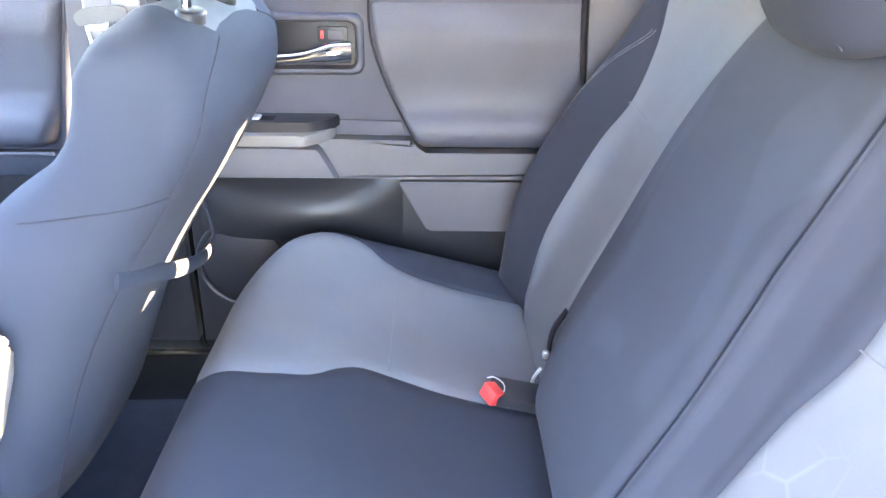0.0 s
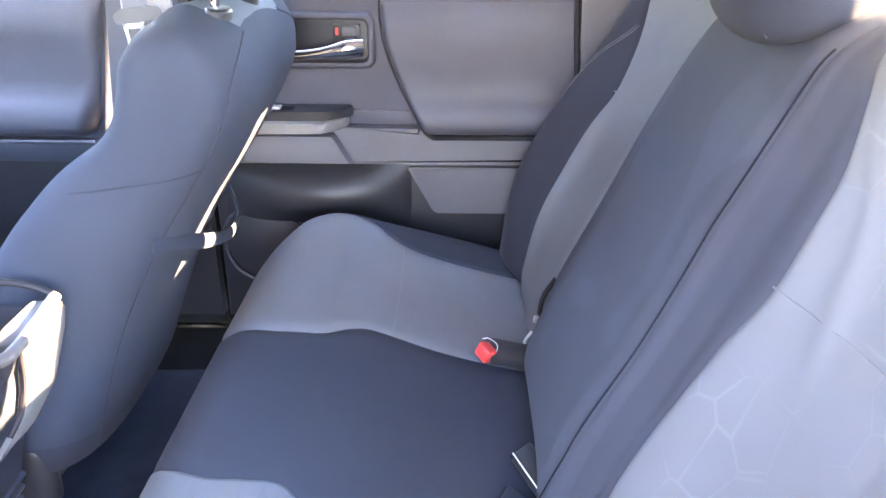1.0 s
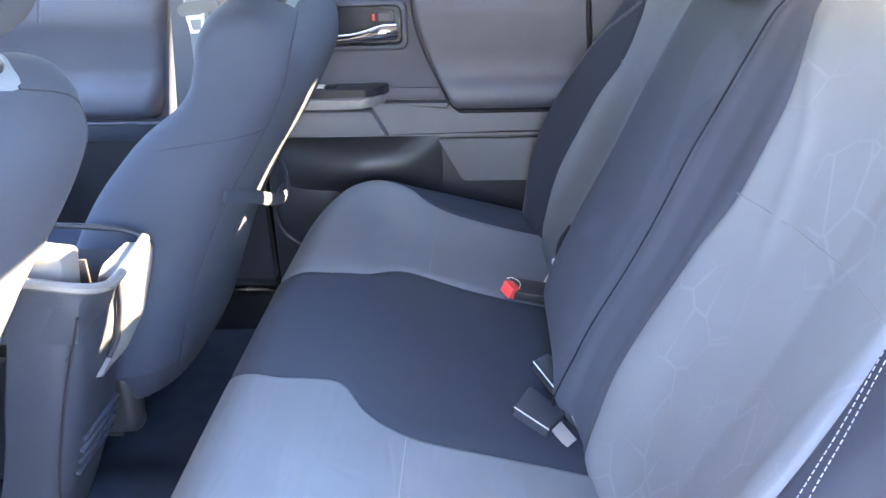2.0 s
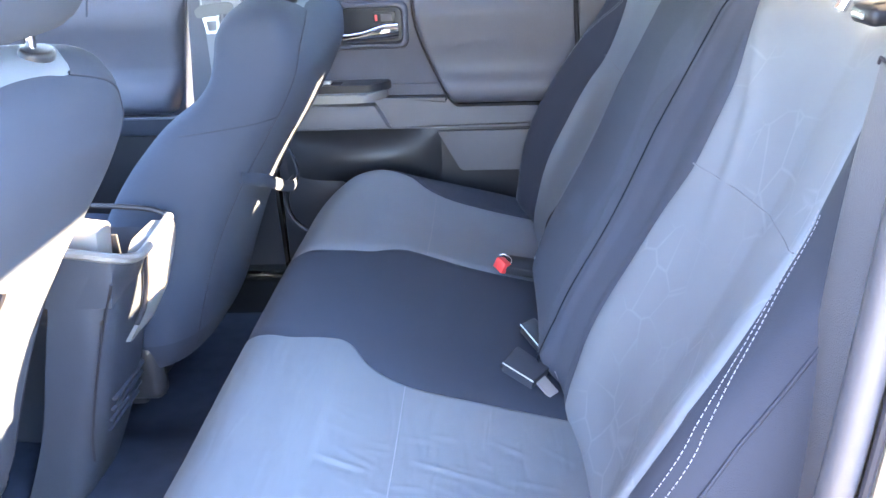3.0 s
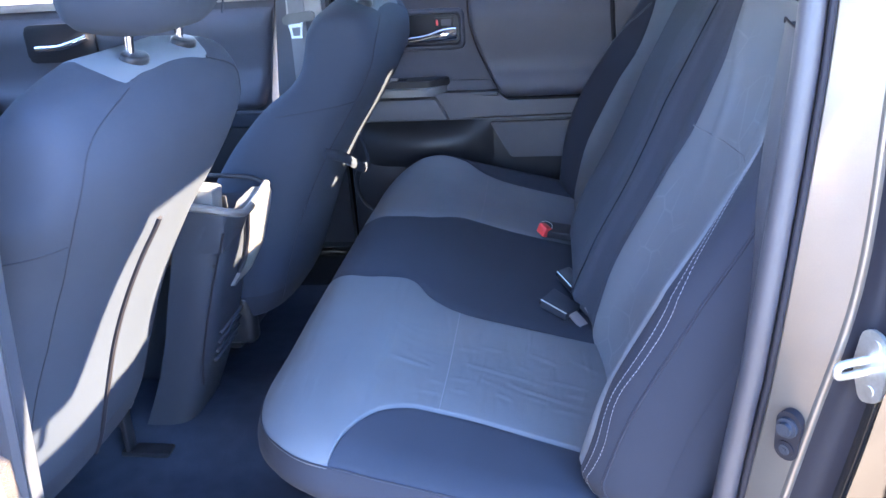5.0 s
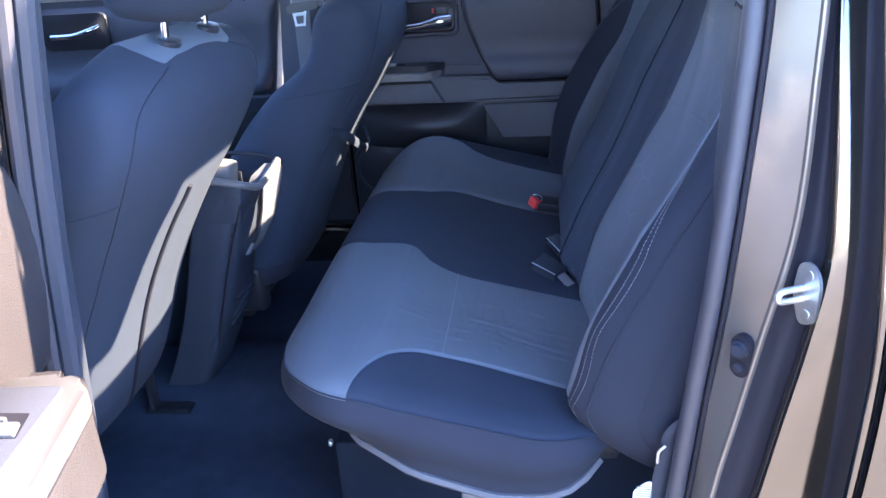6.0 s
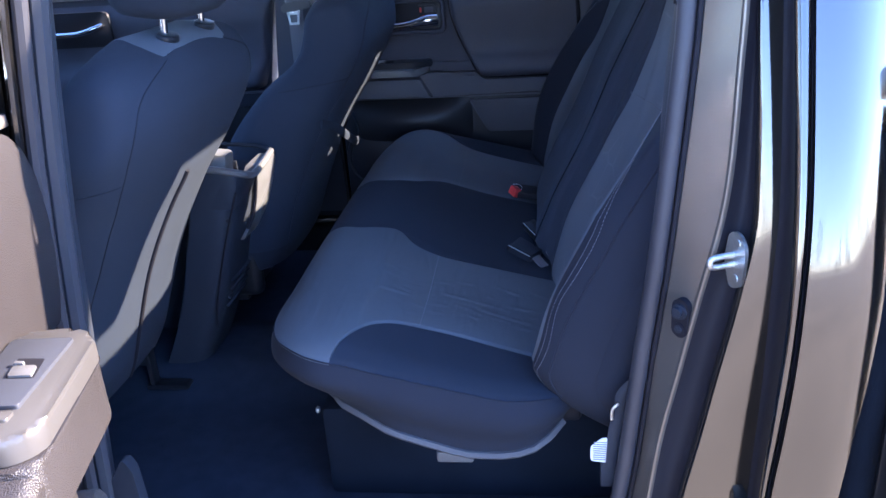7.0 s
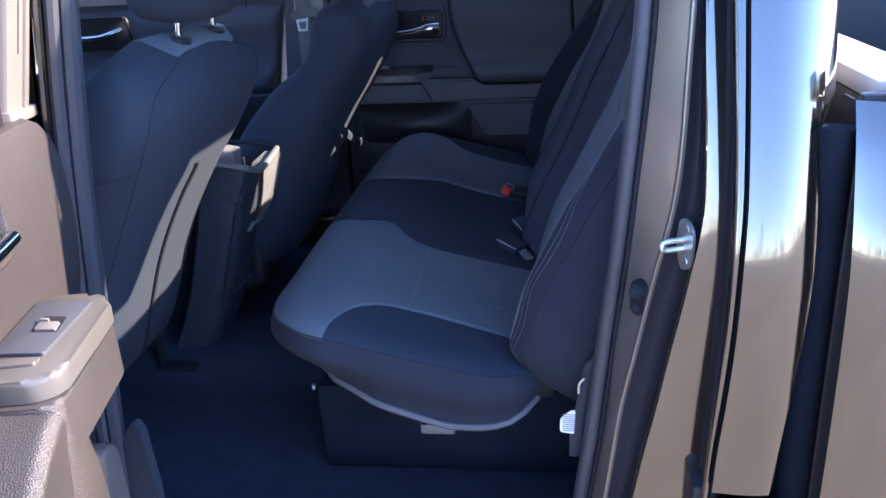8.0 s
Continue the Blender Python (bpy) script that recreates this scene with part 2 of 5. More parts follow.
def tube(points, radius, seg=8, flat=1.0):
    """A tube along points; flat squashes it sideways."""
    pts = [Vector(p) for p in points]
    out, side = [], None
    for i, p in enumerate(pts):
        d = (pts[min(i + 1, len(pts) - 1)] - pts[max(i - 1, 0)]).normalized()
        if side is None:
            side = d.cross(Vector((0, 0, 1)))
            if side.length < 0.3:
                side = d.cross(Vector((0, 1, 0)))
        side = (side - d * side.dot(d)).normalized()
        up = side.cross(d)
        out.append([p + side * radius * flat * math.cos(a) + up * radius * math.sin(a) for a in (2 * math.pi * k / seg for k in range(seg))])
    return rings(out)


def smooth_line(points, n=24):
    """n points on a smooth line through the given ones."""
    k = len(points)
    fs = [curve([(i, p[c]) for i, p in enumerate(points)]) for c in range(3)]
    return [tuple(f(i * (k - 1) / (n - 1)) for f in fs) for i in range(n)]


def slab(outline, low, high, put, bevel=0.004, segments=2):
    """A plate with the outline (a, b) from depth low to high, each point through put(a, depth, b)."""
    bm = bmesh.new()
    bottom = [bm.verts.new((a, low, b)) for a, b in outline]
    top = [bm.verts.new((a, high, b)) for a, b in outline]
    n = len(outline)
    bm.faces.new(bottom)
    f = bm.faces.new(top)
    for i in range(n):
        bm.faces.new((bottom[i], bottom[(i + 1) % n], top[(i + 1) % n], top[i]))
    if bevel:
        bmesh.ops.bevel(bm, geom=list(f.edges), offset=bevel, segments=segments, affect="EDGES", profile=0.5)
    for v in bm.verts:
        v.co = put(*v.co)
    return bm


def rounded(outline, radius, n=4):
    """The outline with its corners rounded."""
    out = []
    k = len(outline)
    for i in range(k):
        p, c, q = (Vector(outline[j % k]) for j in (i - 1, i, i + 1))
        r = min(radius, (p - c).length * 0.45, (q - c).length * 0.45)
        a, b = c + (p - c).normalized() * r, c + (q - c).normalized() * r
        for s in range(n + 1):
            t = s / n
            out.append(tuple((1 - t) ** 2 * a + 2 * t * (1 - t) * c + t * t * b))
    return out


def as_is(a, d, b):
    return (a, d, b)


def dashes(line, length, gap, width, lift):
    """Short raised stitches along a line of (place, normal) pairs."""
    bm = bmesh.new()
    run, on, start = 0.0, True, None
    for (p, n), (q, _) in zip(line, line[1:]):
        p, q = Vector(p), Vector(q)
        step = (q - p).length
        run += step
        if on and start is None:
            start = p
        if run >= (length if on else gap):
            if on:
                d = (q - start)
                side = d.cross(Vector(n)).normalized() * width / 2
                up = Vector(n).normalized() * lift
                a = [bm.verts.new(v) for v in (start - side, start + side, q + side, q - side)]
                b = [bm.verts.new(v) for v in (start - side * 0.6 + up, start + side * 0.6 + up, q + side * 0.6 + up, q - side * 0.6 + up)]
                bm.faces.new(b)
                for i in range(4):
                    bm.faces.new((a[i], a[(i + 1) % 4], b[(i + 1) % 4], b[i]))
            on, run, start = not on, 0.0, None
    return bm


def nest(owner, pairs):
    """Hangs the named parts of a thing under another of its parts."""
    kids = list(owner.children)
    for child, holder in pairs.items():
        hold = [k for k in kids if k.name.split(".")[0] == holder]
        for k in kids:
            if hold and k.name.split(".")[0] == child:
                k.parent = hold[0]


# ---- the rear bench: cushion ----
HALF = 0.655                                    # half width of the cushion's top at its rim


def rim_y(x):
    if x > 0.22:                                # the end draws in beside the backrest
        return HALF - 0.055 * ((x - 0.22) / 0.14) ** 2
    return HALF if x > -0.02 else 0.42 + (HALF - 0.42) * math.sqrt(max(0.0, 1 - ((-0.02 - x) / 0.147) ** 2))


def rim_x(y):
    q = max(0.0, (abs(y) - 0.42) / (HALF - 0.42))
    return -0.02 - 0.147 * math.sqrt(max(0.0, 1 - min(q, 1) ** 2))


FOLDS = ((-0.002, -0.378, 0.062, -0.387, 0.0016), (-0.024, -0.451, 0.016, -0.459, 0.0012), (0.124, -0.355, 0.199, -0.363, 0.0014), (0.197, -0.391, 0.290, -0.410, 0.0014), (0.098, -0.408, 0.129, -0.401, 0.0008), (0.102, -0.439, 0.126, -0.436, 0.0008), (0.023, -0.355, 0.072, -0.379, 0.0009), (0.170, -0.421, 0.191, -0.431, 0.0009))

random.seed(17)
for k in range(26):
    fx, fy = random.uniform(-0.03, 0.29), random.uniform(-0.46, -0.26)
    turn, run = random.uniform(-0.5, 0.15), random.uniform(0.02, 0.06)
    FOLDS += ((fx, fy, fx + run * math.cos(turn), fy + run * math.sin(turn), random.uniform(0.0003, 0.0009)),)


def creases(x, y):
    """Small pressed folds in the near half of the cushion."""
    out = 0.0
    for x0, y0, x1, y1, h in FOLDS:
        dx, dy = x1 - x0, y1 - y0
        n = math.hypot(dx, dy)
        t = ((x - x0) * dx + (y - y0) * dy) / (n * n)
        if -0.2 < t < 1.2:
            d = ((x - x0) * dy - (y - y0) * dx) / n
            fade = math.sin(math.pi * (t + 0.2) / 1.4)
            out += h * 0.75 * fade * (math.exp(-(d / 0.0045) ** 2) - 0.7 * math.exp(-((d - 0.009) / 0.006) ** 2))
    return out


def cushion_z(x, y):
    w = min(1.0, max(0.0, (x + 0.075) / 0.115))
    w = w * w * (3 - 2 * w)
    base = (0.943 - 0.25 * x) * w + (0.948 + 0.004 * (1 - ((x + 0.07) / 0.1) ** 2)) * (1 - w)
    q = min(1.0, max(0.0, (abs(y) - 0.42) / (HALF - 0.42)))
    d = max(0.0, x - rim_x(y))
    base -= 0.030 * max(0.0, 1 - d / 0.07) ** 2.2 * (1 - q * q)
    base -= 0.014 * max(0.0, 1 - (HALF - abs(y)) / 0.05) ** 2
    base += 0.026 * max(0.0, (y - 0.42) / 0.235) ** 2
    for c, dip in ((-0.36, 0.007), (0.39, 0.007)):
        base -= dip * math.exp(-((y - c) / 0.11) ** 2) * (1 if x > 0 else 0.5)
    if y < -0.1 and x > -0.15:
        base += creases(x, y)
    return base


near_outer = curve([(-0.024, -0.648), (-0.011, -0.592), (0.009, -0.545), (0.034, -0.517), (0.072, -0.505), (0.123, -0.505), (0.226, -0.515), (0.36, -0.53)])
near_inner = curve([(-0.167, -0.07), (-0.125, -0.10), (-0.09, -0.115), (-0.044, -0.118), (0.006, -0.123), (0.037, -0.165), (0.08, -0.194), (0.159, -0.204), (0.36, -0.203)])
far_inner = curve([(-0.167, 0.235), (-0.142, 0.225), (-0.108, 0.215), (-0.055, 0.208), (-0.007, 0.213), (0.028, 0.247), (0.057, 0.26), (0.1, 0.252), (0.165, 0.238), (0.36, 0.236)])
far_outer = curve([(-0.05, 0.655), (-0.02, 0.648), (0.026, 0.632), (0.07, 0.587), (0.111, 0.563), (0.19, 0.549), (0.36, 0.548)])


def cushion_patch(lo, hi, x0=-0.167, x1=0.37, nu=26, nv=56):
    def fn(u, v):
        x = x0 + (x1 - x0) * v ** 1.5
        r = rim_y(x)
        a, b = max(-r, lo(x)), min(r, hi(x))
        y = a + (b - a) * u
        edge = min(u, 1 - u) * (b - a)
        return (x, y, cushion_z(x, y) - 0.0035 * math.exp(-(edge / 0.004) ** 2))
    return patch(fn, nu, nv)


bench = thing("rear_bench_seat", "grey cloth rear bench seat with pale panels and dark bolsters", "seat", at=(0.1, 0, 0.75))
bench.location = (0, 0, 0)
part("seat_panel", cushion_patch(lambda x: near_outer(x) if x > -0.024 else -1, near_inner, nu=170, nv=150), CLOTH_CREASED_DIM, bench, "pale grey cloth cushion panel, creased")
part("seat_panel", cushion_patch(near_inner, far_inner), CLOTH_SEAT_DIM, bench, "dark cloth middle cushion panel")
part("seat_panel", cushion_patch(far_inner, lambda x: far_outer(x) if x > -0.05 else 1), CLOTH_LIGHT, bench, "pale grey cloth cushion panel")
part("cushion_bolster", cushion_patch(lambda x: -1.0, near_outer, x0=-0.0235), CLOTH_SEAT_DIM, bench, "dark cloth cushion bolster")
part("cushion_bolster", cushion_patch(far_outer, lambda x: 1.0, x0=-0.0495), CLOTH_SEAT_DIM, bench, "dark cloth cushion bolster")


def rim_point(s):
    """A point on the rim, s from 0 (near side, rear) over the front to 1 (far side, rear)."""
    straight, arc, front = 0.38, 0.36, 0.84
    total = 2 * (straight + arc) + front
    d = s * total
    far = d > total / 2
    if far:
        d = total - d
    if d < straight:
        x, y = 0.36 - d, -rim_y(0.36 - d)
    elif d < straight + arc:
        a = (d - straight) / arc * math.pi / 2
        x, y = -0.02 - 0.147 * math.sin(a), -0.42 - (HALF - 0.42) * math.cos(a)
    else:
        x, y = -0.167, -0.42 + (d - straight - arc)
    return x, (-y if far else y)


skirt_low = curve([(-0.2, 0.846), (-0.02, 0.832), (0.06, 0.810), (0.13, 0.786), (0.19, 0.770), (0.27, 0.772), (0.33, 0.790), (0.4, 0.80)])


def skirt(u, v):
    x, y = rim_point(u)
    z0, z1 = cushion_z(x, y) - 0.0035, skirt_low(x)
    n = Vector((min(0.0, x + 0.02) / 0.147, y / HALF if abs(y) > 0.42 else 0)).normalized() if (x < -0.02 or abs(y) > 0.6) else Vector((-1, 0))
    if x >= -0.02:
        n = Vector((0, math.copysign(1, y)))
    front = min(1.0, max(0.0, (0.06 - x) / 0.12))
    out = 0.010 * math.sin(math.pi * min(1, v * 1.3)) - (0.014 + 0.10 * front) * max(0.0, v - 0.3) ** 1.4
    rear = max(0.0, (x - 0.27) / 0.09)
    return (x + n.x * out - 0.012 * rear * rear * (1 - math.sin(math.pi * v)), y + n.y * out - math.copysign(0.03, y) * rear ** 3 * (1 if abs(y) > 0.5 else 0), z0 + (z1 - z0) * v + 0.022 * rear ** 2 * v)


part("skirt", patch(skirt, 120, 12), CLOTH_SIDE, bench, "dark cloth skirt round the cushion")
hem_line = [Vector(skirt(i / 90, 1.0)) + Vector((0, 0, -0.004)) for i in range(1, 90)]
part("hem", tube(hem_line, 0.0075, 6), HEM, bench, "grey hem under the skirt")
part("seat_pan", rbox((0.19, 0, 0.80), (0.34, 1.16, 0.04), 0.01), PLASTIC_BLACK, bench, "black seat pan")


# cross seams in the pale cushion panels
for lo, hi in ((near_outer, near_inner), (far_inner, far_outer)):
    a, b = lo(0.094) + 0.006, hi(0.094) - 0.006
    pts = [(0.094, a + (b - a) * i / 20, cushion_z(0.094, a + (b - a) * i / 20) - 0.0006) for i in range(21)]
    part("seam", tube(pts, 0.0010, 6), SEAM, bench)
# sewn edge along the near rim
rim_line = []
for i in range(240):
    x, y = rim_point(0.02 + 0.34 * i / 239)
    rim_line.append(((x, y * 0.999, cushion_z(x, y) - 0.0010), (0, -0.5, 1)))
part("stitching", dashes(rim_line, 0.004, 0.004, 0.0009, 0.0006), CLOTH_DARK, bench, "row of small stitches along the cushion's edge")
part("piping", tube([p for p, _ in rim_line[::3]], 0.0013, 6), CLOTH_SIDE, bench)


# ---- the rear bench: backrest ----
SPLIT = -0.101                                   # where the bench folds in two unequal parts


slack = curve([(1.14, -0.285), (1.225, -0.262), (1.315, -0.238), (1.378, -0.195), (1.45, -0.16)])


def back_x(y, z):
    x = 0.322 + 0.40 * (z - 0.86)
    h = min(1.0, max(0.0, (z - 0.80) / 0.10)) * (1 - 0.35 * max(0.0, (z - 1.25) / 0.2))
    a = abs(y) if y < 0 else y - 0.012
    crest = 1.0 if y > 0 else 1 - 0.75 * min(1.0, max(0.0, (z - 1.14) / 0.15))   # the near bolster dies out upwards
    bulge = 0.036 * math.exp(-(max(0.0, a - 0.16) / 0.09) ** 2) + 0.038 * math.exp(-((a - 0.585) / 0.075) ** 2) * crest + 0.012
    if y < SPLIT:
        bulge -= (0.017 * min(1.0, (SPLIT - y) / 0.014) + 0.023 * min(1.0, (SPLIT - y) / 0.05)) * min(1.0, max(0.0, (y + 0.54) / 0.16))
    bulge -= 0.008 * math.exp(-((y - SPLIT) / 0.006) ** 2) * (1 if z > 0.97 else max(0, (z - 0.9) / 0.07))
    lumbar = 0.014 * math.exp(-((z - 0.99) / 0.10) ** 2)
    wing = (0.047 * math.exp(-((z - 1.115) / 0.155) ** 2) if y > 0 else 0.008 * math.exp(-((z - 1.09) / 0.13) ** 2)) * math.exp(-((a - 0.60) / 0.06) ** 2)
    if 1.15 < z < 1.45:                                           # a slack fold in the near panel
        fold = math.exp(-((y - slack(z)) / 0.012) ** 2) * math.sin(math.pi * (z - 1.15) / 0.30)
        bulge += 0.0045 * fold
    x -= (bulge + lumbar + wing) * h
    x += 0.10 * max(0.0, (z - 1.395) / 0.08) ** 2.5              # rolls over the top
    x += 0.07 * max(0.0, (a - 0.60) / 0.055) ** 2.4              # rolls round the ends
    low = 0.90 if a > 0.5 else 0.87 + 0.062 * math.exp(-((y - 0.09) / 0.22) ** 4)
    x += 0.048 * max(0.0, (low - z) / 0.07) ** 2.0               # tucks under
    return x


b_near_out = curve([(0.80, -0.555), (0.95, -0.598), (1.03, -0.585), (1.12, -0.588), (1.20, -0.574), (1.27, -0.548), (1.33, -0.520), (1.39, -0.496), (1.45, -0.478)])
b_near_in = curve([(0.80, -0.17), (0.92, -0.172), (0.98, -0.168), (1.06, -0.166), (1.15, -0.172), (1.235, -0.192), (1.285, -0.190), (1.335, -0.185), (1.39, -0.158), (1.42, -0.138), (1.45, -0.125)])
b_far_in = curve([(0.80, 0.27), (0.987, 0.305), (1.128, 0.325), (1.235, 0.314), (1.32, 0.28), (1.39, 0.215), (1.45, 0.17)])
b_far_out = curve([(0.80, 0.50), (0.94, 0.519), (1.03, 0.53), (1.10, 0.531), (1.18, 0.526), (1.25, 0.507), (1.312, 0.517), (1.347, 0.53), (1.385, 0.55), (1.45, 0.57)])
Z0, Z1 = 0.805, 1.475


def back_patch(lo, hi, nu=26, nv=60):
    def fn(u, v):
        z = Z0 + (Z1 - Z0) * v
        a, b = lo(z), hi(z)
        y = a + (b - a) * u
        edge = min(u, 1 - u) * (b - a)
        return (back_x(y, z) + 0.0035 * math.exp(-(edge / 0.004) ** 2), y, z)
    return patch(fn, nu, nv)


part("backrest_bolster", back_patch(lambda z: -0.655, b_near_out, 40, 80), CLOTH_SIDE, bench, "dark cloth backrest bolster with double stitching")
part("backrest_panel", back_patch(b_near_out, b_near_in, 80, 90), CLOTH_PRESSED, bench, "pale grey backrest panel with pressed angular lines")
part("backrest_panel", back_patch(b_near_in, lambda z: SPLIT, nu=14), CLOTH_DARK, bench, "dark cloth backrest panel beside the split")
part("backrest_panel", back_patch(lambda z: SPLIT, b_far_in), CLOTH_PATCHY, bench, "dark cloth middle backrest panel")
part("backrest_panel", back_patch(b_far_in, b_far_out), CLOTH_LIGHT, bench, "pale grey cloth backrest panel")
part("backrest_bolster", back_patch(b_far_out, lambda z: 0.667, 40, 80), CLOTH_SIDE, bench, "dark cloth backrest bolster with double stitching")
for s in (-1, 1):
    edge = 0.655 if s < 0 else 0.667

    def side(u, v, s=s, edge=edge):
        z = Z0 + (Z1 - Z0) * v
        x0 = back_x(s * edge, z)
        lean = 0.44 + 0.36 * (z - 0.86)
        return (x0 + max(0.0, lean - x0) * u, s * (edge + 0.012 * math.sin(math.pi * min(1, u * 1.2))), z)
    part("backrest_side", patch(side, 8, 40), CLOTH_SIDE, bench, "dark cloth side of the backrest")
part("back_board", rbox((0.575, 0, 1.14), (0.03, 1.28, 0.60), 0.01, (0, 21, 0)), CARPET, bench, "black carpeted back board")
pts = []
for i in range(70):
    z = 0.86 + 0.56 * i / 69
    pts.append((back_x(SPLIT, z) - 0.0015, SPLIT, z))
part("split_gap", tube(pts, 0.0011, 6), FELT, bench, "dark gap where the bench folds")
# the seam across each pale panel
for lo, hi in ((b_near_out, b_near_in), (b_far_in, b_far_out)):
    pts = []
    for i in range(25):
        k = i / 24
        z = 1.240 - 0.006 * math.sin(k * math.pi) if lo is b_far_in else 1.266 - 0.035 * k - 0.015 * math.sin(math.pi * k)
        y = lo(z) + (hi(z) - lo(z)) * k
        pts.append((back_x(y, z) + 0.0004, y, z))
    part("seam", tube(pts, 0.0010, 6), SEAM, bench)
# double stitching up each bolster, and the piping outside it
off = curve([(0.82, 0.02), (0.95, 0.012), (1.06, 0.022), (1.2, 0.012), (1.27, 0.002), (1.32, 0.0)])
off_far = curve([(0.82, 0.09), (1.1, 0.085), (1.22, 0.095), (1.28, 0.075), (1.34, 0.004)])
for f, o, s in ((b_near_out, off, -1), (b_far_out, off_far, 1)):
    for extra in (0.0, 0.0075):
        line = []
        for i in range(700):
            z = 0.83 + ((1.30 if s < 0 else 1.345) - 0.83) * i / 699
            y = f(z) + s * (o(z) + extra + 0.004)
            line.append(((back_x(y, z) - 0.0006, y, z), (-1, 0, 0.4)))
        part("stitching", dashes(line, 0.0032, 0.0016, 0.0009, 0.0006), THREAD, bench, "row of pale stitches")
    pts = []
    for i in range(60):
        z = 0.86 + (1.36 - 0.86) * i / 59
        y = s * (0.628 + 0.004 * math.sin((z - 0.86) * 6))
        pts.append((back_x(y, z) - 0.0005, y, z))
    part("piping", tube(pts, 0.0018, 6), CLOTH_SIDE, bench)


def headrest_mesh(w, d, h, n=28, m=18, p=2.6):
    """A plump cushion w wide (y), d deep (x), h high, standing on z = 0."""
    out = []
    for j in range(m + 1):
        t = j / m
        k = max(0.03, (1 - abs(2 * t - 1) ** p) ** (1 / p))
        ring = []
        for i in range(n):
            a = 2 * math.pi * i / n
            c, s = math.cos(a), math.sin(a)
            e = (abs(c) ** p + abs(s) ** p) ** (-1 / p)
            ring.append((d / 2 * c * e * (0.55 + 0.45 * k) * k ** 0.35 + 0.02 * (t - 0.5), w / 2 * s * e * k ** 0.6, h * t))
        out.append(ring)
    return rings(out)


for y0, lift, x0, tip, wd, hh in ((0.026, 1.418, 0.538, -18, 0.232, 0.172), (-0.430, 1.482, 0.568, -4, 0.222, 0.215), (0.333, 1.415, 0.590, -4, 0.212, 0.345)):
    hr = thing("headrest", "dark grey cloth headrest on the rear bench", "headrest", "headrests of the rear bench")
    hr.location = (x0, y0, lift)
    hr.rotation_euler = (0, radians(tip), 0)
    part("cushion", headrest_mesh(wd, 0.14 if hh < 0.2 else 0.09, hh, p=5 if hh > 0.2 else 2.7), CLOTH_FRONT, hr)
    for s in (-1, 1):
        part("post", tube([(-0.035 if y0 < -0.3 else 0, s * 0.045, -0.045), (0, s * 0.045, 0.02)], 0.006, 8), CHROME, hr, "chrome post")
        if y0 < -0.3 and s < 0:
            part("guide", rbox((-0.036, s * 0.045, -0.036), (0.040, 0.044, 0.016), 0.007, segments=3), PLASTIC_BLACK, hr, "black headrest guide")
            part("guide_clip", rbox((-0.0565, s * 0.045, -0.036), (0.004, 0.020, 0.005), 0.0015), STEEL, hr, "bright clip of the guide")
    line = []
    for i in range(90):
        t = i / 89
        z = 0.02 + 0.13 * t
        line.append((-0.055 - 0.012 * math.sin(math.pi * t), -0.075 + 0.02 * math.sin(math.pi * t), z))
    part("seam", tube(line, 0.0015, 5), CLOTH_DARK, hr)


# ---- belt buckles on the bench ----
def buckle(at, turn, red, tall=0.058):
    b = thing("seatbelt_buckle", "black seatbelt buckle with a red release button lying on the cushion" if red else "black seatbelt buckle lying on the dark cushion", "buckle", "seatbelt buckles")
    part("housing", rbox((0, 0, 0), (tall, 0.042 if red else 0.052, 0.020), 0.005), PLASTIC_BLACK, b)
    if red:
        part("release_button", rbox((-tall / 2 + 0.007, -0.008, 0.002), (0.024, 0.028, 0.022), 0.003, (0, 22, 40)), RED, b, "red release button")
        q = -tall / 2
        wire = smooth_line([(q - 0.004, 0.013, 0.009), (q + 0.004, 0.015, 0.0105), (q + 0.018, 0.006, 0.0115), (q + 0.021, -0.006, 0.011), (q + 0.014, -0.018, 0.006)], 20)
        part("slot_rim", tube(wire, 0.0008, 6), STEEL, b, "thin bright rim")
    else:
        part("edge_trim", rbox((-tall / 2 + 0.003, 0, 0.006), (0.003, 0.048, 0.005), 0.001), STEEL, b, "bright steel edge")
    part("strap", rbox((tall / 2 + 0.035, 0, -0.003), (0.075, 0.030, 0.004), 0.001, (0, 6, 0)), WEB, b, "grey webbing strap")
    b.matrix_basis = pose(*at, *turn)
    return b


buckle((0.272, 0.232, 0.899), (12, 8, -6), True, 0.080)


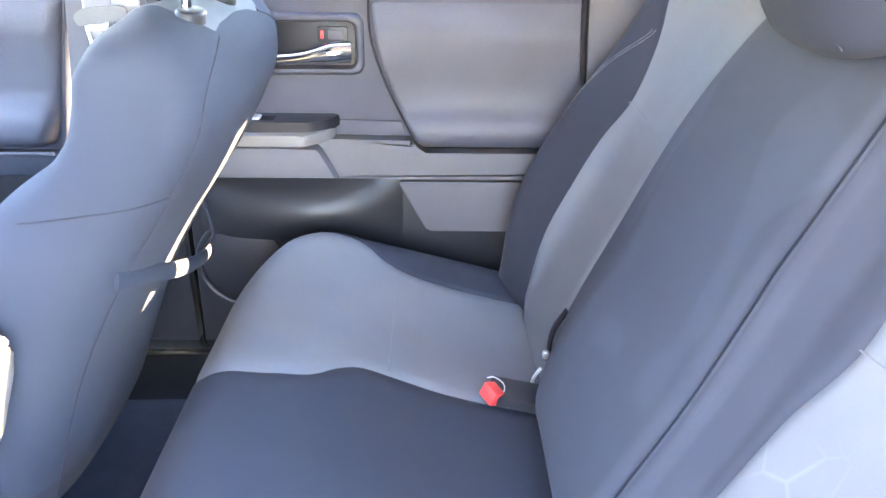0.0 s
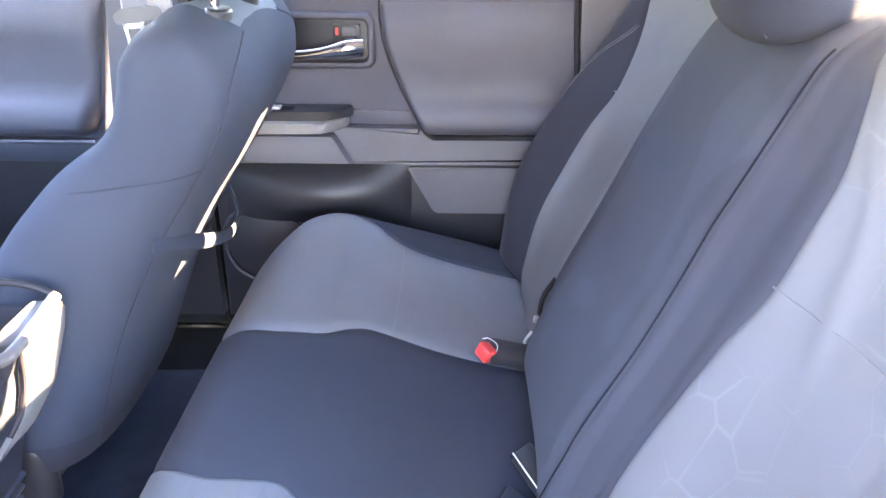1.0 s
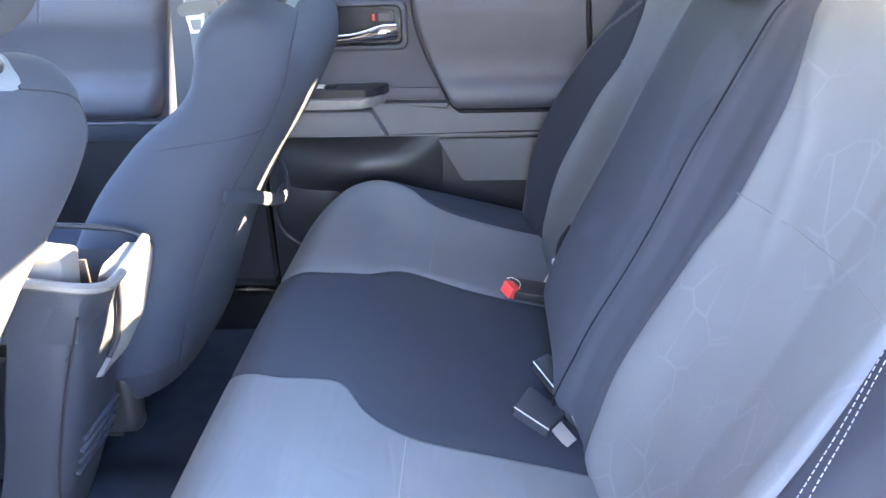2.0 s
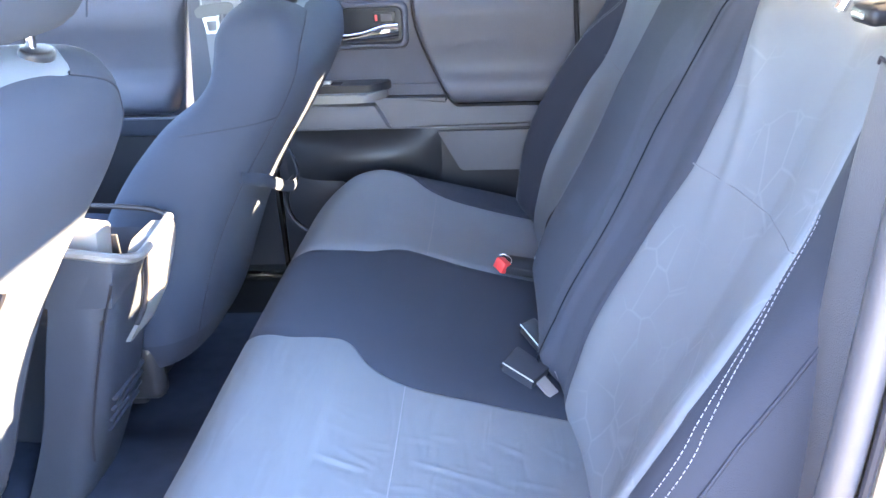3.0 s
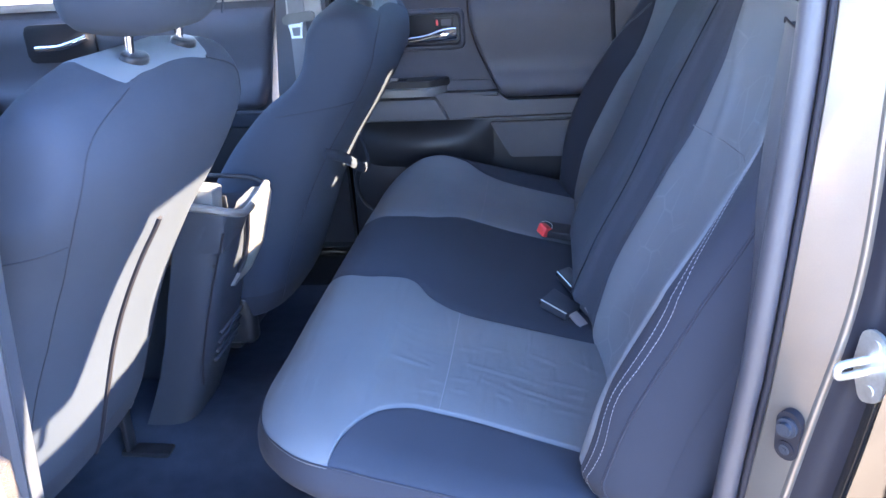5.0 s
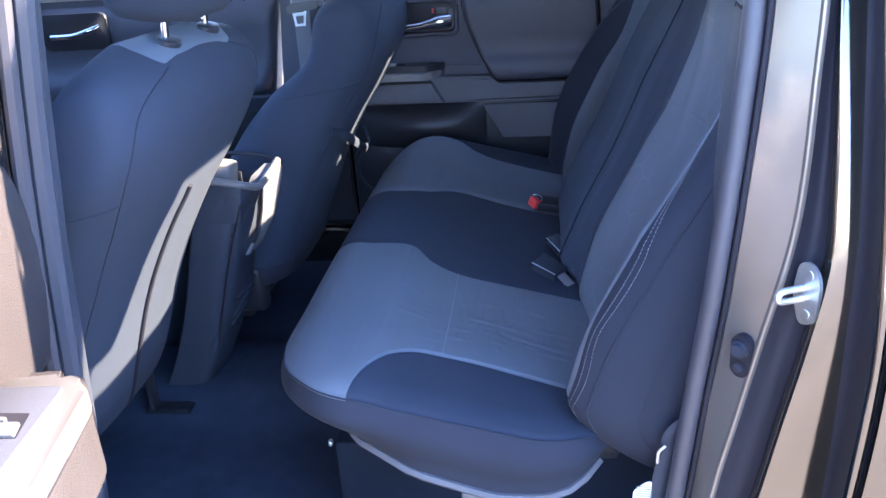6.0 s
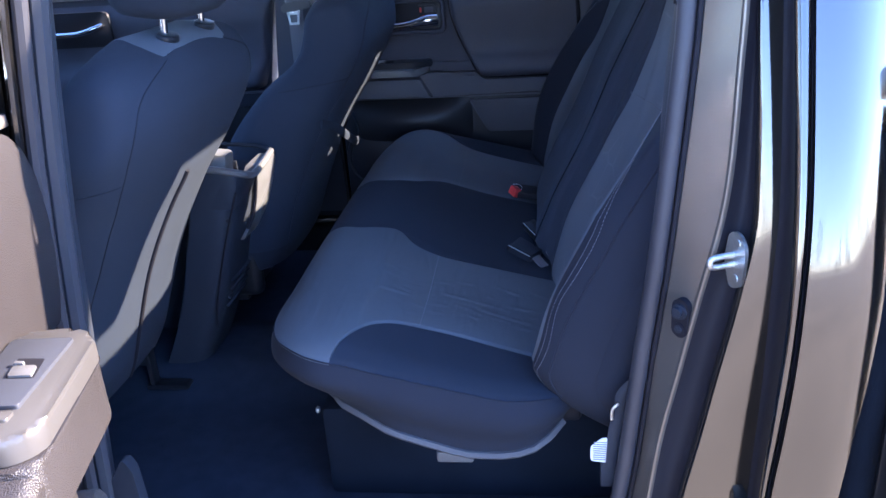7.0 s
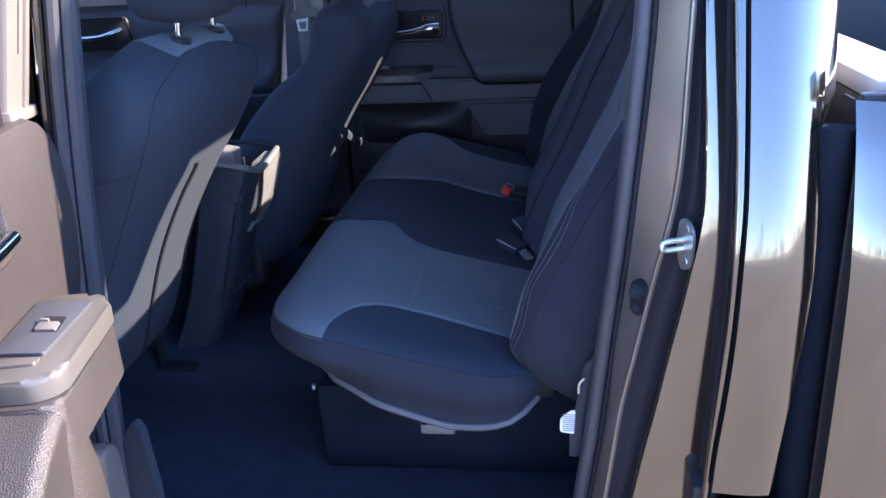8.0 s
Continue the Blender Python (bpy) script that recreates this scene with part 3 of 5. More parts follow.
def flat_buckle(corners, thick, face, label):
    """A flat buckle given by the four corners of its top face, tongue end first, with its bright slot edge and strap."""
    b = thing("seatbelt_buckle", label, "buckle", "seatbelt buckles")
    c = [Vector(p) for p in corners]
    up = (c[1] - c[0]).cross(c[3] - c[0])
    up = up.normalized() * (1 if up.z > 0 else -1)
    bm = bmesh.new()
    top = [bm.verts.new(p) for p in c]
    low = [bm.verts.new(p - up * thick) for p in c]
    bm.faces.new(top)
    bm.faces.new(low)
    for i in range(4):
        bm.faces.new((top[i], top[(i + 1) % 4], low[(i + 1) % 4], low[i]))
    bmesh.ops.recalc_face_normals(bm, faces=bm.faces)
    bmesh.ops.bevel(bm, geom=bm.edges[:], offset=0.0035, segments=2, affect="EDGES", profile=0.5)
    part("housing", bm, face, b)
    part("edge_trim", tube([c[1] - up * 0.002 + (c[1] - c[0]) * 0.01, c[2] - up * 0.002 + (c[2] - c[3]) * 0.01], 0.0011, 6), STEEL, b, "bright moulded edge")
    part("slot", tube([c[0] + (c[0] - c[3]) * 0.01 - up * thick * 0.5, c[1] + (c[1] - c[2]) * 0.01 - up * thick * 0.5], 0.003, 6), RUBBER, b, "dark tongue slot")
    mid, ahead = (c[2] + c[3]) / 2 - up * thick * 0.6, ((c[2] + c[3]) - (c[0] + c[1])).normalized()
    across = (c[3] - c[2]).normalized() * 0.013
    bm = slab([(-0.002, -1), (0.05, -1), (0.05, 1), (-0.002, 1)], -0.0015, 0.0015, lambda a, d, q: mid + ahead * a + across * q + up * (d - 0.35 * a), 0.0005)
    part("strap", bm, WEB, b, "grey webbing strap")
    return b


flat_buckle(((0.285, -0.004, 0.919), (0.262, -0.026, 0.918), (0.300, -0.106, 0.906), (0.320, -0.076, 0.903)), 0.018, PLASTIC_BLACK, "black seatbelt buckle standing on edge on the dark cushion")
flat_buckle(((0.255, -0.062, 0.900), (0.232, -0.118, 0.904), (0.276, -0.153, 0.893), (0.303, -0.108, 0.888)), 0.018, SHELL_DARK, "dark grey seatbelt buckle lying flat on the dark cushion")
loop = thing("belt_anchor", "bright steel belt anchor beside the backrest", "anchor")
part("strap", tube(smooth_line([(0.312, 0.294, 0.862), (0.322, 0.300, 0.905), (0.326, 0.304, 0.955), (0.346, 0.308, 0.990)], 16), 0.007, 8, 0.5), RUBBER, loop, "dark folded strap")
part("bracket", tube(smooth_line([(0.312, 0.290, 0.905), (0.302, 0.288, 0.890), (0.299, 0.284, 0.876)], 8), 0.0028, 8), STEEL, loop)
part("rivet", rbox((0.318, 0.294, 0.925), (0.010, 0.010, 0.014), 0.004), STEEL, loop)


# ---- under the bench ----
base = thing("underseat_box", "black carpeted storage box under the rear bench", "storage box")
part("box", rbox((0.26, 0, 0.655), (0.72, 1.0, 0.19), 0.012), FELT, base)
for y in (-0.478, 0.45):
    part("screw", rbox((-0.1105, y, 0.733), (0.008, 0.012, 0.012), 0.004), STEEL, base, "small steel screw head")
part("bracket", rbox((0.155, -0.60, 0.742), (0.06, 0.05, 0.02), 0.004), CONSOLE, base, "grey bracket under the cushion")


# ---- front seats ----
def front_seat(dx, cy, label):
    seat = thing("front_seat", label, "seat", "front seats")
    rear = curve([(0.60, -0.60), (0.69, -0.555), (0.77, -0.507), (0.85, -0.475), (0.955, -0.432), (1.03, -0.395), (1.115, -0.345), (1.174, -0.305), (1.25, -0.262), (1.31, -0.242), (1.36, -0.25), (1.395, -0.285), (1.41, -0.33)])
    wide = curve([(0.60, 0.225), (0.70, 0.24), (0.9, 0.25), (1.05, 0.252), (1.15, 0.25), (1.25, 0.250), (1.31, 0.248), (1.36, 0.243), (1.385, 0.228), (1.40, 0.19), (1.41, 0.11)])
    deep = curve([(0.60, 0.18), (0.75, 0.25), (0.95, 0.28), (1.09, 0.275), (1.17, 0.255), (1.205, 0.235), (1.25, 0.195), (1.283, 0.180), (1.331, 0.168), (1.36, 0.155), (1.385, 0.125), (1.40, 0.09), (1.41, 0.045)])
    top_edge = curve([(-math.pi, 0.93), (-2.6, 0.97), (-2.0, 0.998), (-1.4, 0.998), (-0.9, 0.996), (-0.70, 0.988), (-0.55, 0.968), (-0.42, 0.928), (-0.30, 0.935), (-0.15, 0.936), (0.0, 0.938), (0.15, 0.936), (0.30, 0.929), (0.42, 0.917), (0.58, 0.950), (0.8, 0.970), (1.4, 0.975), (2.0, 0.972), (math.pi, 0.93)])

    def shape(a, z):
        w, d = wide(z), deep(z)
        c, s = math.cos(a), math.sin(a)
        p = 3.2 + 1.3 * min(1.0, max(0.0, (z - 1.15) / 0.15))
        e = (abs(c) ** p + abs(s) ** p) ** (-1 / p)
        x = rear(z) - d / 2 + d / 2 * c * e
        hollow = 0.035 * math.exp(-(s / 0.55) ** 2) * (1 if c < 0 else 0) * min(1, max(0, (1.3 - z) / 0.1))
        front = max(0.0, min(1.0, (1 - c * e) / 2))
        sink = (0.075 if dx == 0.0 else 0.025) * front ** 2.2 * min(1.0, max(0.0, (z - 1.20) / 0.2))
        reach = 1 + (0.22 * min(1.0, max(0.0, (z - 1.05) / 0.2)) if dx == 0.0 and s < 0 else 0.0)
        return Vector((x + hollow + dx, cy + w * s * e * reach, z - sink))

    HEM_AT = 0.146                               # the cover ends at a height of 0.745

    def zz(k):
        return 0.60 + 0.81 * (1 - (1 - k) ** 1.25)

    def angle(u):
        return -math.pi + 2 * math.pi * u

    body = capped(patch(lambda u, v: shape(angle(u), zz(HEM_AT + v * (top_edge(angle(u)) - HEM_AT))), 160, 54, closed=True))
    part("backrest", body, CLOTH_FRONT, seat, "dark cloth backrest cover")
    top = patch(lambda u, v: shape(angle(u), zz(top_edge(angle(u)) + (1 - top_edge(angle(u))) * v)), 160, 16, closed=True)
    part("top_panel", top, CLOTH_LIGHT, seat, "pale grey cloth over the top")
    def band(u, v):
        p = shape(angle(u), 0.742 + 0.05 * v)
        mid = Vector((rear(0.76) - deep(0.76) / 2 + dx, cy, p.z))
        return p + (p - mid).normalized() * (0.0025 - 0.002 * v)
    part("hem_band", patch(band, 160, 6, closed=True), CLOTH_SIDE, seat, "elastic hem band of the seat cover")
    run = curve([(0.70, 0.70), (0.90, 0.75), (1.1, 0.78), (1.25, 0.84), (1.31, 0.82), (1.345, 0.72), (1.36, 0.60), (1.375, 0.42)])
    for s in (-1, 1):
        pts = []
        for i in range(90):
            z = 0.76 + 0.614 * i / 89
            p, mid = shape(s * run(z), z), Vector((rear(z) - deep(z) / 2 + dx, cy, z))
            pts.append(p + (p - mid).normalized() * 0.0004)
        part("seam", tube(pts, 0.0014, 6), CLOTH_SIDE, seat, "sewn seam down the back")
        pts = [shape(s * (2.0 - 1.15 * i / 20), 1.195 + 0.022 * i / 20) for i in range(21)]
        part("seam", tube([p + Vector((0, s * 0.0004, 0)) for p in pts], 0.0012, 6), CLOTH_SIDE, seat)
    # seat cushion and its base
    def cush(u, v):
        x = -1.16 + 0.52 * v
        y = -0.255 + 0.51 * u
        crown = 0.05 * max(0.0, abs(y) / 0.255) ** 3 * (1 if abs(y) < 0.24 else 0.4)
        return (x + dx, cy + y, 0.86 - 0.03 * v + crown - 0.05 * max(0, 1 - v / 0.15) ** 2)
    part("cushion", patch(cush, 24, 20), CLOTH_FRONT, seat, "dark cloth seat cushion")
    part("cushion_side", rbox((-0.90 + dx, cy, 0.77), (0.52, 0.50, 0.15), 0.05, segments=4), CLOTH_SIDE, seat)
    part("cushion_frame", rbox((-0.88 + dx, cy, 0.67), (0.50, 0.44, 0.05), 0.01), PLASTIC_BLACK, seat)
    for s in (-1, 1):
        part("slide_rail", rbox((-0.98 + dx, cy + s * 0.19, 0.605), (0.56, 0.04, 0.03), 0.004), PLASTIC_BLACK, seat, "dark slide rail")
        part("recliner", rbox((-0.66 + dx, cy + s * 0.225, 0.735), (0.16, 0.05, 0.13), 0.024, segments=4), PLASTIC_BLACK, seat, "dark plastic recliner cover")
    # headrest with posts and guides
    for s in (-1, 1):
        y = cy * 0.92 + s * 0.0775
        m = pose(-0.290 + dx, y, 1.397, 0, 20 if dx == 0.0 else 8, 0)
        oval = [(0.017 * math.cos(k * math.pi / 10), 0.027 * math.sin(k * math.pi / 10)) for k in range(20)]
        part("guide", slab(oval, -0.012, 0.008, lambda a, d, b, m=m: m @ Vector((a, b, d)), 0.005, 3), PLASTIC_BLACK, seat, "black oval headrest guide")
        part("post", tube([(-0.295 + dx, y, 1.40), (-0.285 + dx, y, 1.50)], 0.0062, 10), CHROME, seat, "chrome headrest post")
    bm = headrest_mesh(0.335, 0.15, 0.20, p=3.0)
    bmesh.ops.transform(bm, matrix=pose(-0.30 + dx, cy * 0.92, 1.424, 0, 10, 0), verts=bm.verts)
    part("headrest", bm, CLOTH_FRONT, seat, "dark cloth headrest")
    pts = [(-0.222 + dx + 0.012 * math.sin(math.pi * i / 19), cy * 0.92 + 0.075, 1.437 + 0.16 * i / 19) for i in range(20)]
    part("seam", tube(pts, 0.0015, 6), CLOTH_FRONT, seat)
    nest(seat, {"guide": "headrest", "post": "headrest", "recliner": "cushion_frame", "slide_rail": "cushion_frame", "cushion_side": "cushion"})
    return seat, shape


driver_seat, driver_shape = front_seat(0.0, -0.37, "dark cloth front seat, its back partly sunlit")
passenger_seat, passenger_shape = front_seat(0.165, 0.37, "dark cloth front seat with a strap across its back")
# the slack strap of the seat cover, on the passenger seat's outer edge
strap = tube(smooth_line([(-0.214, 0.150, 1.112), (-0.206, 0.178, 1.103), (-0.202, 0.216, 1.087), (-0.202, 0.254, 1.073), (-0.204, 0.330, 1.041), (-0.217, 0.455, 0.993), (-0.230, 0.582, 0.959), (-0.236, 0.632, 0.968), (-0.250, 0.652, 1.008), (-0.268, 0.648, 1.055), (-0.285, 0.625, 1.085)], 60), 0.0125, 10, 0.3)
part("strap", strap, CLOTH_SEAT_DIM, passenger_seat, "slack dark cover strap")
# A dark tube stands for the shade in the cover's seam gap.
gap_line = smooth_line([(-0.30, -0.412, 1.175), (-0.318, -0.409, 1.154), (-0.369, -0.406, 1.075), (-0.421, -0.399, 0.979), (-0.461, -0.388, 0.885), (-0.53, -0.375, 0.74)], 30)
part("cover_seam", tube([(driver_shape(0, z).x + 0.001, y, z) for _, y, z in gap_line], 0.005, 8), RUBBER, driver_seat, "dark strip standing for the shade in the back's seam gap")


# ---- centre console ----
console = thing("centre_console", "dark plastic centre console with an open rear bin", "console")
crear = curve([(0.56, -0.515), (0.68, -0.458), (0.78, -0.420), (0.88, -0.392), (0.97, -0.366), (1.06, -0.343)])


def console_skin(u, v):
    z = 0.56 + 0.485 * v
    a = -math.pi / 2 + math.pi * u
    c, s = math.cos(a), math.sin(a)
    e = (abs(c) ** 5 + abs(s) ** 5) ** (-1 / 5)
    w = 0.10 - 0.012 * (1 - v)
    return (crear(z) - 0.10 + 0.10 * c * e, w * s * e, z)


part("rear_shell", patch(console_skin, 28, 24), SHELL_DARK, console)
for s in (-1, 1):
    part("side_wall", slab([(-0.46, 1.03), (-1.15, 1.0), (-1.15, 0.56), (-0.66, 0.56)], s * 0.094, s * 0.100, as_is, 0), SHELL_DARK, console)
part("lid", rbox((-0.76, 0, 1.045), (0.52, 0.19, 0.05), 0.02), PLASTIC_PAD, console, "padded console lid")
rim = smooth_line([(-0.324, 0.085, 1.070), (-0.326, 0.06, 1.063), (-0.332, 0.02, 1.050), (-0.334, -0.02, 1.046), (-0.336, -0.06, 1.056), (-0.352, -0.090, 1.070), (-0.40, -0.098, 1.081), (-0.50, -0.097, 1.088)], 40)
part("bin_rim", tube(rim, 0.008, 8), CONSOLE, console, "grey rim of the bin")
def bin_skin(u, v):
    """The wall of the bin between its rim and the shell below."""
    p = rim[min(39, int(u * 39 + 0.5))]
    low = Vector((crear(0.99) - 0.002, p[1], 0.99)) if p[0] > -0.345 else Vector((p[0] - 0.012, -0.0985, 0.99))
    return Vector(p).lerp(low, v)


part("bin_side", patch(bin_skin, 39, 8), SHELL_DARK, console, "dark wall of the bin")
part("far_rim", tube(smooth_line([(-0.328, 0.088, 1.070), (-0.36, 0.096, 1.078), (-0.42, 0.097, 1.084), (-0.50, 0.095, 1.088)], 20), 0.005, 8), PLASTIC_BLACK, console, "black far edge of the bin")


def rear_face(a, d, b):
    """A place on the console's leaning rear face: a across, b the height, d outwards."""
    return (-0.343 + 0.28 * (b - 1.04) + 0.3 * max(0.0, a - 0.03) + d, a, b)


part("rear_trim", slab(rounded([(0.015, 1.034), (0.034, 0.980), (0.036, 0.930), (0.012, 0.905), (-0.028, 0.889), (0.012, 0.888), (0.050, 0.890), (0.086, 0.942), (0.094, 1.020), (0.090, 1.058), (0.078, 1.066), (0.030, 1.050)], 0.006), -0.030, 0.004, rear_face, 0.004), CONSOLE, console, "grey trim on the console's rear corner")
part("trim_joint", tube(smooth_line([rear_face(*p) for p in ((0.008, 0.003, 1.036), (0.027, 0.003, 0.980), (0.030, 0.003, 0.932), (0.006, 0.001, 0.905))], 20), 0.0045, 8), RUBBER, console, "dark joint beside the trim")
part("groove", tube(smooth_line([(-0.352, -0.0985, 1.030), (-0.386, -0.0975, 0.938), (-0.420, -0.0948, 0.835), (-0.445, -0.0925, 0.747), (-0.452, -0.0915, 0.700)], 30), 0.0022, 6), RUBBER, console, "dark curved groove")
part("bin_floor", rbox((-0.46, 0, 0.96), (0.16, 0.18, 0.01), 0.003), PLASTIC_BLACK, console)
part("bin_wall", rbox((-0.535, 0, 1.02), (0.012, 0.18, 0.12), 0.003), PLASTIC_BLACK, console)
part("bin_insert", rbox((-0.43, -0.040, 1.055), (0.10, 0.055, 0.11), 0.01, (0, 8, 0)), CONSOLE, console, "grey insert in the bin")
part("bin_divider", rbox((-0.43, 0.005, 1.025), (0.10, 0.006, 0.09), 0.002), PLASTIC_BLACK, console)
for i in range(4):
    part("vent_slat", rbox((crear(0.80 - 0.021 * i) - 0.001, 0.004, 0.80 - 0.021 * i), (0.012, 0.125, 0.006), 0.002, (0, 25, 0)), SHELL_DARK, console, "slim air vent slat")
part("bolt", rbox((-0.468, 0.102, 0.722), (0.01, 0.008, 0.012), 0.003), STEEL, console, "small bright bolt")
nest(console, {"trim_joint": "rear_trim", "groove": "rear_shell", "vent_slat": "rear_shell", "bolt": "rear_shell", "far_rim": "bin_rim", "bin_side": "rear_shell", "bin_divider": "bin_floor", "bin_insert": "bin_floor"})


# ---- doors ----
def tapered(points, radii, seg=10, flat=1.0):
    """A bar of changing thickness along points."""
    bm = tube(points, 1.0, seg, flat)
    bm.verts.ensure_lookup_table()
    for k, p in enumerate(points):
        for q in range(seg):
            v = bm.verts[k * seg + q]
            v.co = Vector(p) + (v.co - Vector(p)) * radii[k]
    return bm


def frame_ring(outline, steps, put):
    """A raised frame: the outline shrunk about its middle by each (amount, depth), the last one closed."""
    n = len(outline)
    ca = (max(p[0] for p in outline) + min(p[0] for p in outline)) / 2
    cb = (max(p[1] for p in outline) + min(p[1] for p in outline)) / 2
    ha = (max(p[0] for p in outline) - min(p[0] for p in outline)) / 2
    hb = (max(p[1] for p in outline) - min(p[1] for p in outline)) / 2
    out = []
    for inset, d in steps:
        out.append([put(ca + (a - ca) * (1 - inset / ha), d, cb + (b - cb) * (1 - inset / hb)) for a, b in outline])
    return rings(out)


def rear_door(put, thing_name, label, opened):
    """A rear door in its own measures: a along the truck, d inwards from the trim's face, b the height."""
    door = tagged(new(thing_name), label, "door", kind="structure")
    # The open door takes the sunlit-coloured copy, the closed one the shaded blue-grey.
    skin = PLASTIC_SUNLIT if opened else PLASTIC

    def plate(name, outline, low, high, mat, lab="", bevel=0.005, r=0.0):
        return part(name, slab(rounded(outline, r) if r else outline, low, high, put, bevel), mat, door, lab)

    def plan(name, outline, low, high, mat, lab="", bevel=0.005, r=0.0):
        """A piece with its outline (a, d) seen from above, from height low to high."""
        return part(name, slab(rounded(outline, r) if r else outline, low, high, lambda a, h, d: put(a, d, h), bevel), mat, door, lab)

    plate("shell", [(-0.34, 0.62), (0.30, 0.62), (0.44, 0.90), (0.50, 1.10), (0.52, 1.40), (-0.33, 1.40)], -0.15, -0.035, PAINT, "dark grey painted door shell", 0.01)
    plate("upper_trim", [(-0.37, 1.10), (0.46, 1.10), (0.50, 1.366), (-0.335, 1.362), (-0.362, 1.352), (-0.39, 1.33), (-0.412, 1.29), (-0.418, 1.24), (-0.41, 1.18), (-0.39, 1.13)] if opened else [(-0.31, 1.10), (0.46, 1.10), (0.50, 1.395), (-0.31, 1.395)], -0.035, 0.0, skin, "grained upper trim", 0.014)
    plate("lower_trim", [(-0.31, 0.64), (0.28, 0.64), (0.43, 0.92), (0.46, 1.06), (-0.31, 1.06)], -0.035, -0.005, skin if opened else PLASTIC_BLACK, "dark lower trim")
    # soft pad with its hollow and rounded ledge
    left = curve([(1.096, 0.140), (1.104, 0.128), (1.125, 0.115), (1.284, 0.050), (1.39, 0.046)])
    deep = curve([(1.096, 0.002), (1.101, 0.018), (1.112, 0.030), (1.130, 0.035), (1.150, 0.030), (1.172, 0.018), (1.20, 0.014), (1.25, 0.018), (1.30, 0.020), (1.325, 0.014), (1.39, -0.014)])

    def pad(u, v):
        b = 1.096 + 0.294 * v
        a0 = left(b)
        a = a0 + (0.475 - a0) * u ** 1.6
        edge = min(1.0, (a - a0) / 0.012)
        return put(a, -0.002 + deep(b) * math.sqrt(1 - (1 - edge) ** 2), b)
    part("pad", patch(pad, 40, 56), PLASTIC_PAD, door, "soft dark door pad with a rounded ledge")
    gap = [put(left(1.096 + 0.29 * k / 30) - 0.003, 0.001, 1.096 + 0.29 * k / 30) for k in range(31)]
    part("pad_gap", tube(gap, 0.0022, 6), RUBBER, door, "dark joint beside the pad")
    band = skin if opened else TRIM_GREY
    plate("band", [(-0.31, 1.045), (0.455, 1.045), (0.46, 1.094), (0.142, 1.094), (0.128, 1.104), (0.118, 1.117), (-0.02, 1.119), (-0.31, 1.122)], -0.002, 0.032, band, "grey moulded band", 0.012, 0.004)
    plate("band_step", [(-0.31, 1.050), (-0.016, 1.050), (-0.045, 1.103), (-0.052, 1.110), (-0.31, 1.112)], 0.026, 0.058, band, "moulded step of the band", 0.014)
    plate("trim_seam", [(-0.03, 1.121), (0.108, 1.119), (0.098, 1.146), (-0.03, 1.148)], -0.001, 0.006, skin, "", 0.003)
    if opened:
        plan("armrest", [(-0.262, -0.002), (-0.262, 0.045), (-0.245, 0.078), (-0.215, 0.090), (-0.022, 0.090), (-0.022, -0.002)], 1.050, 1.122, skin, "grained armrest side, scuffed", 0.007, 0.02)
        plan("armrest_groove", [(-0.240, 0.0), (-0.240, 0.06), (-0.222, 0.0915), (-0.06, 0.0925), (-0.04, 0.075), (-0.04, 0.0)], 1.1215, 1.1245, RUBBER, "", 0, 0.006)
        plan("armrest_top", [(-0.248, -0.002), (-0.248, 0.062), (-0.224, 0.092), (-0.052, 0.092), (-0.030, 0.070), (-0.030, -0.002)], 1.1235, 1.150, SILVER, "satin silver armrest surround", 0.008, 0.016)
        plan("switch_plate", [(-0.224, 0.003), (-0.215, 0.071), (-0.083, 0.061), (-0.090, 0.003)], 1.149, 1.1545, TRIM_DARK, "dark grey switch plate", 0.0015, 0.004)
        plan("plate_edge", [(-0.078, 0.004), (-0.076, 0.060), (-0.062, 0.058), (-0.060, 0.004)], 1.149, 1.1535, SILVER, "", 0.001, 0.003)
        plan("switch_recess", [(-0.137, 0.029), (-0.177, 0.027), (-0.171, 0.056), (-0.132, 0.058)], 1.1544, 1.1549, RUBBER, "dark switch recess", 0, 0.002)
        plan("window_switch", [(-0.137, 0.031), (-0.158, 0.030), (-0.154, 0.054), (-0.134, 0.056)], 1.1549, 1.1575, CONSOLE, "grey window switch", 0.001, 0.002)
        plan("window_switch_tip", [(-0.158, 0.030), (-0.164, 0.030), (-0.161, 0.040), (-0.156, 0.040)], 1.1549, 1.160, CONSOLE, "", 0.001)
        def pull(u, v):
            """The armrest falls away behind its surround, rounded along the outer edge."""
            a, k = -0.030 + 0.34 * v, min(1.0, u / 0.55)
            top = 1.120 - 0.085 * min(1.0, v / 0.45) ** 1.4
            if u < 0.55:
                return put(a, 0.074 * k, top - 0.004 * k)
            q = (u - 0.55) / 0.45
            t = min(1.0, q / 0.4) * math.pi / 2
            return put(a, 0.074 + 0.016 * math.sin(t) - 0.02 * max(0.0, q - 0.4), top - 0.020 + 0.016 * math.cos(t) - (top - 0.020 - 1.0) * max(0.0, (q - 0.4) / 0.6))
        part("pull_slope", patch(pull, 26, 24), skin, door, "scuffed brown-grey armrest falling away")
    else:
        plan("armrest", [(-0.26, -0.002), (-0.26, 0.090), (-0.068, 0.090), (-0.040, 0.064), (-0.022, 0.030), (-0.022, -0.002)], 1.122, 1.141, CONSOLE, "grey armrest surround", 0.009, 0.012)
        plan("switch_plate", [(-0.26, -0.002), (-0.26, 0.068), (-0.058, 0.066), (-0.026, 0.040), (-0.010, -0.002)], 1.139, 1.158, PLASTIC_BLACK, "black switch housing", 0.007, 0.014)
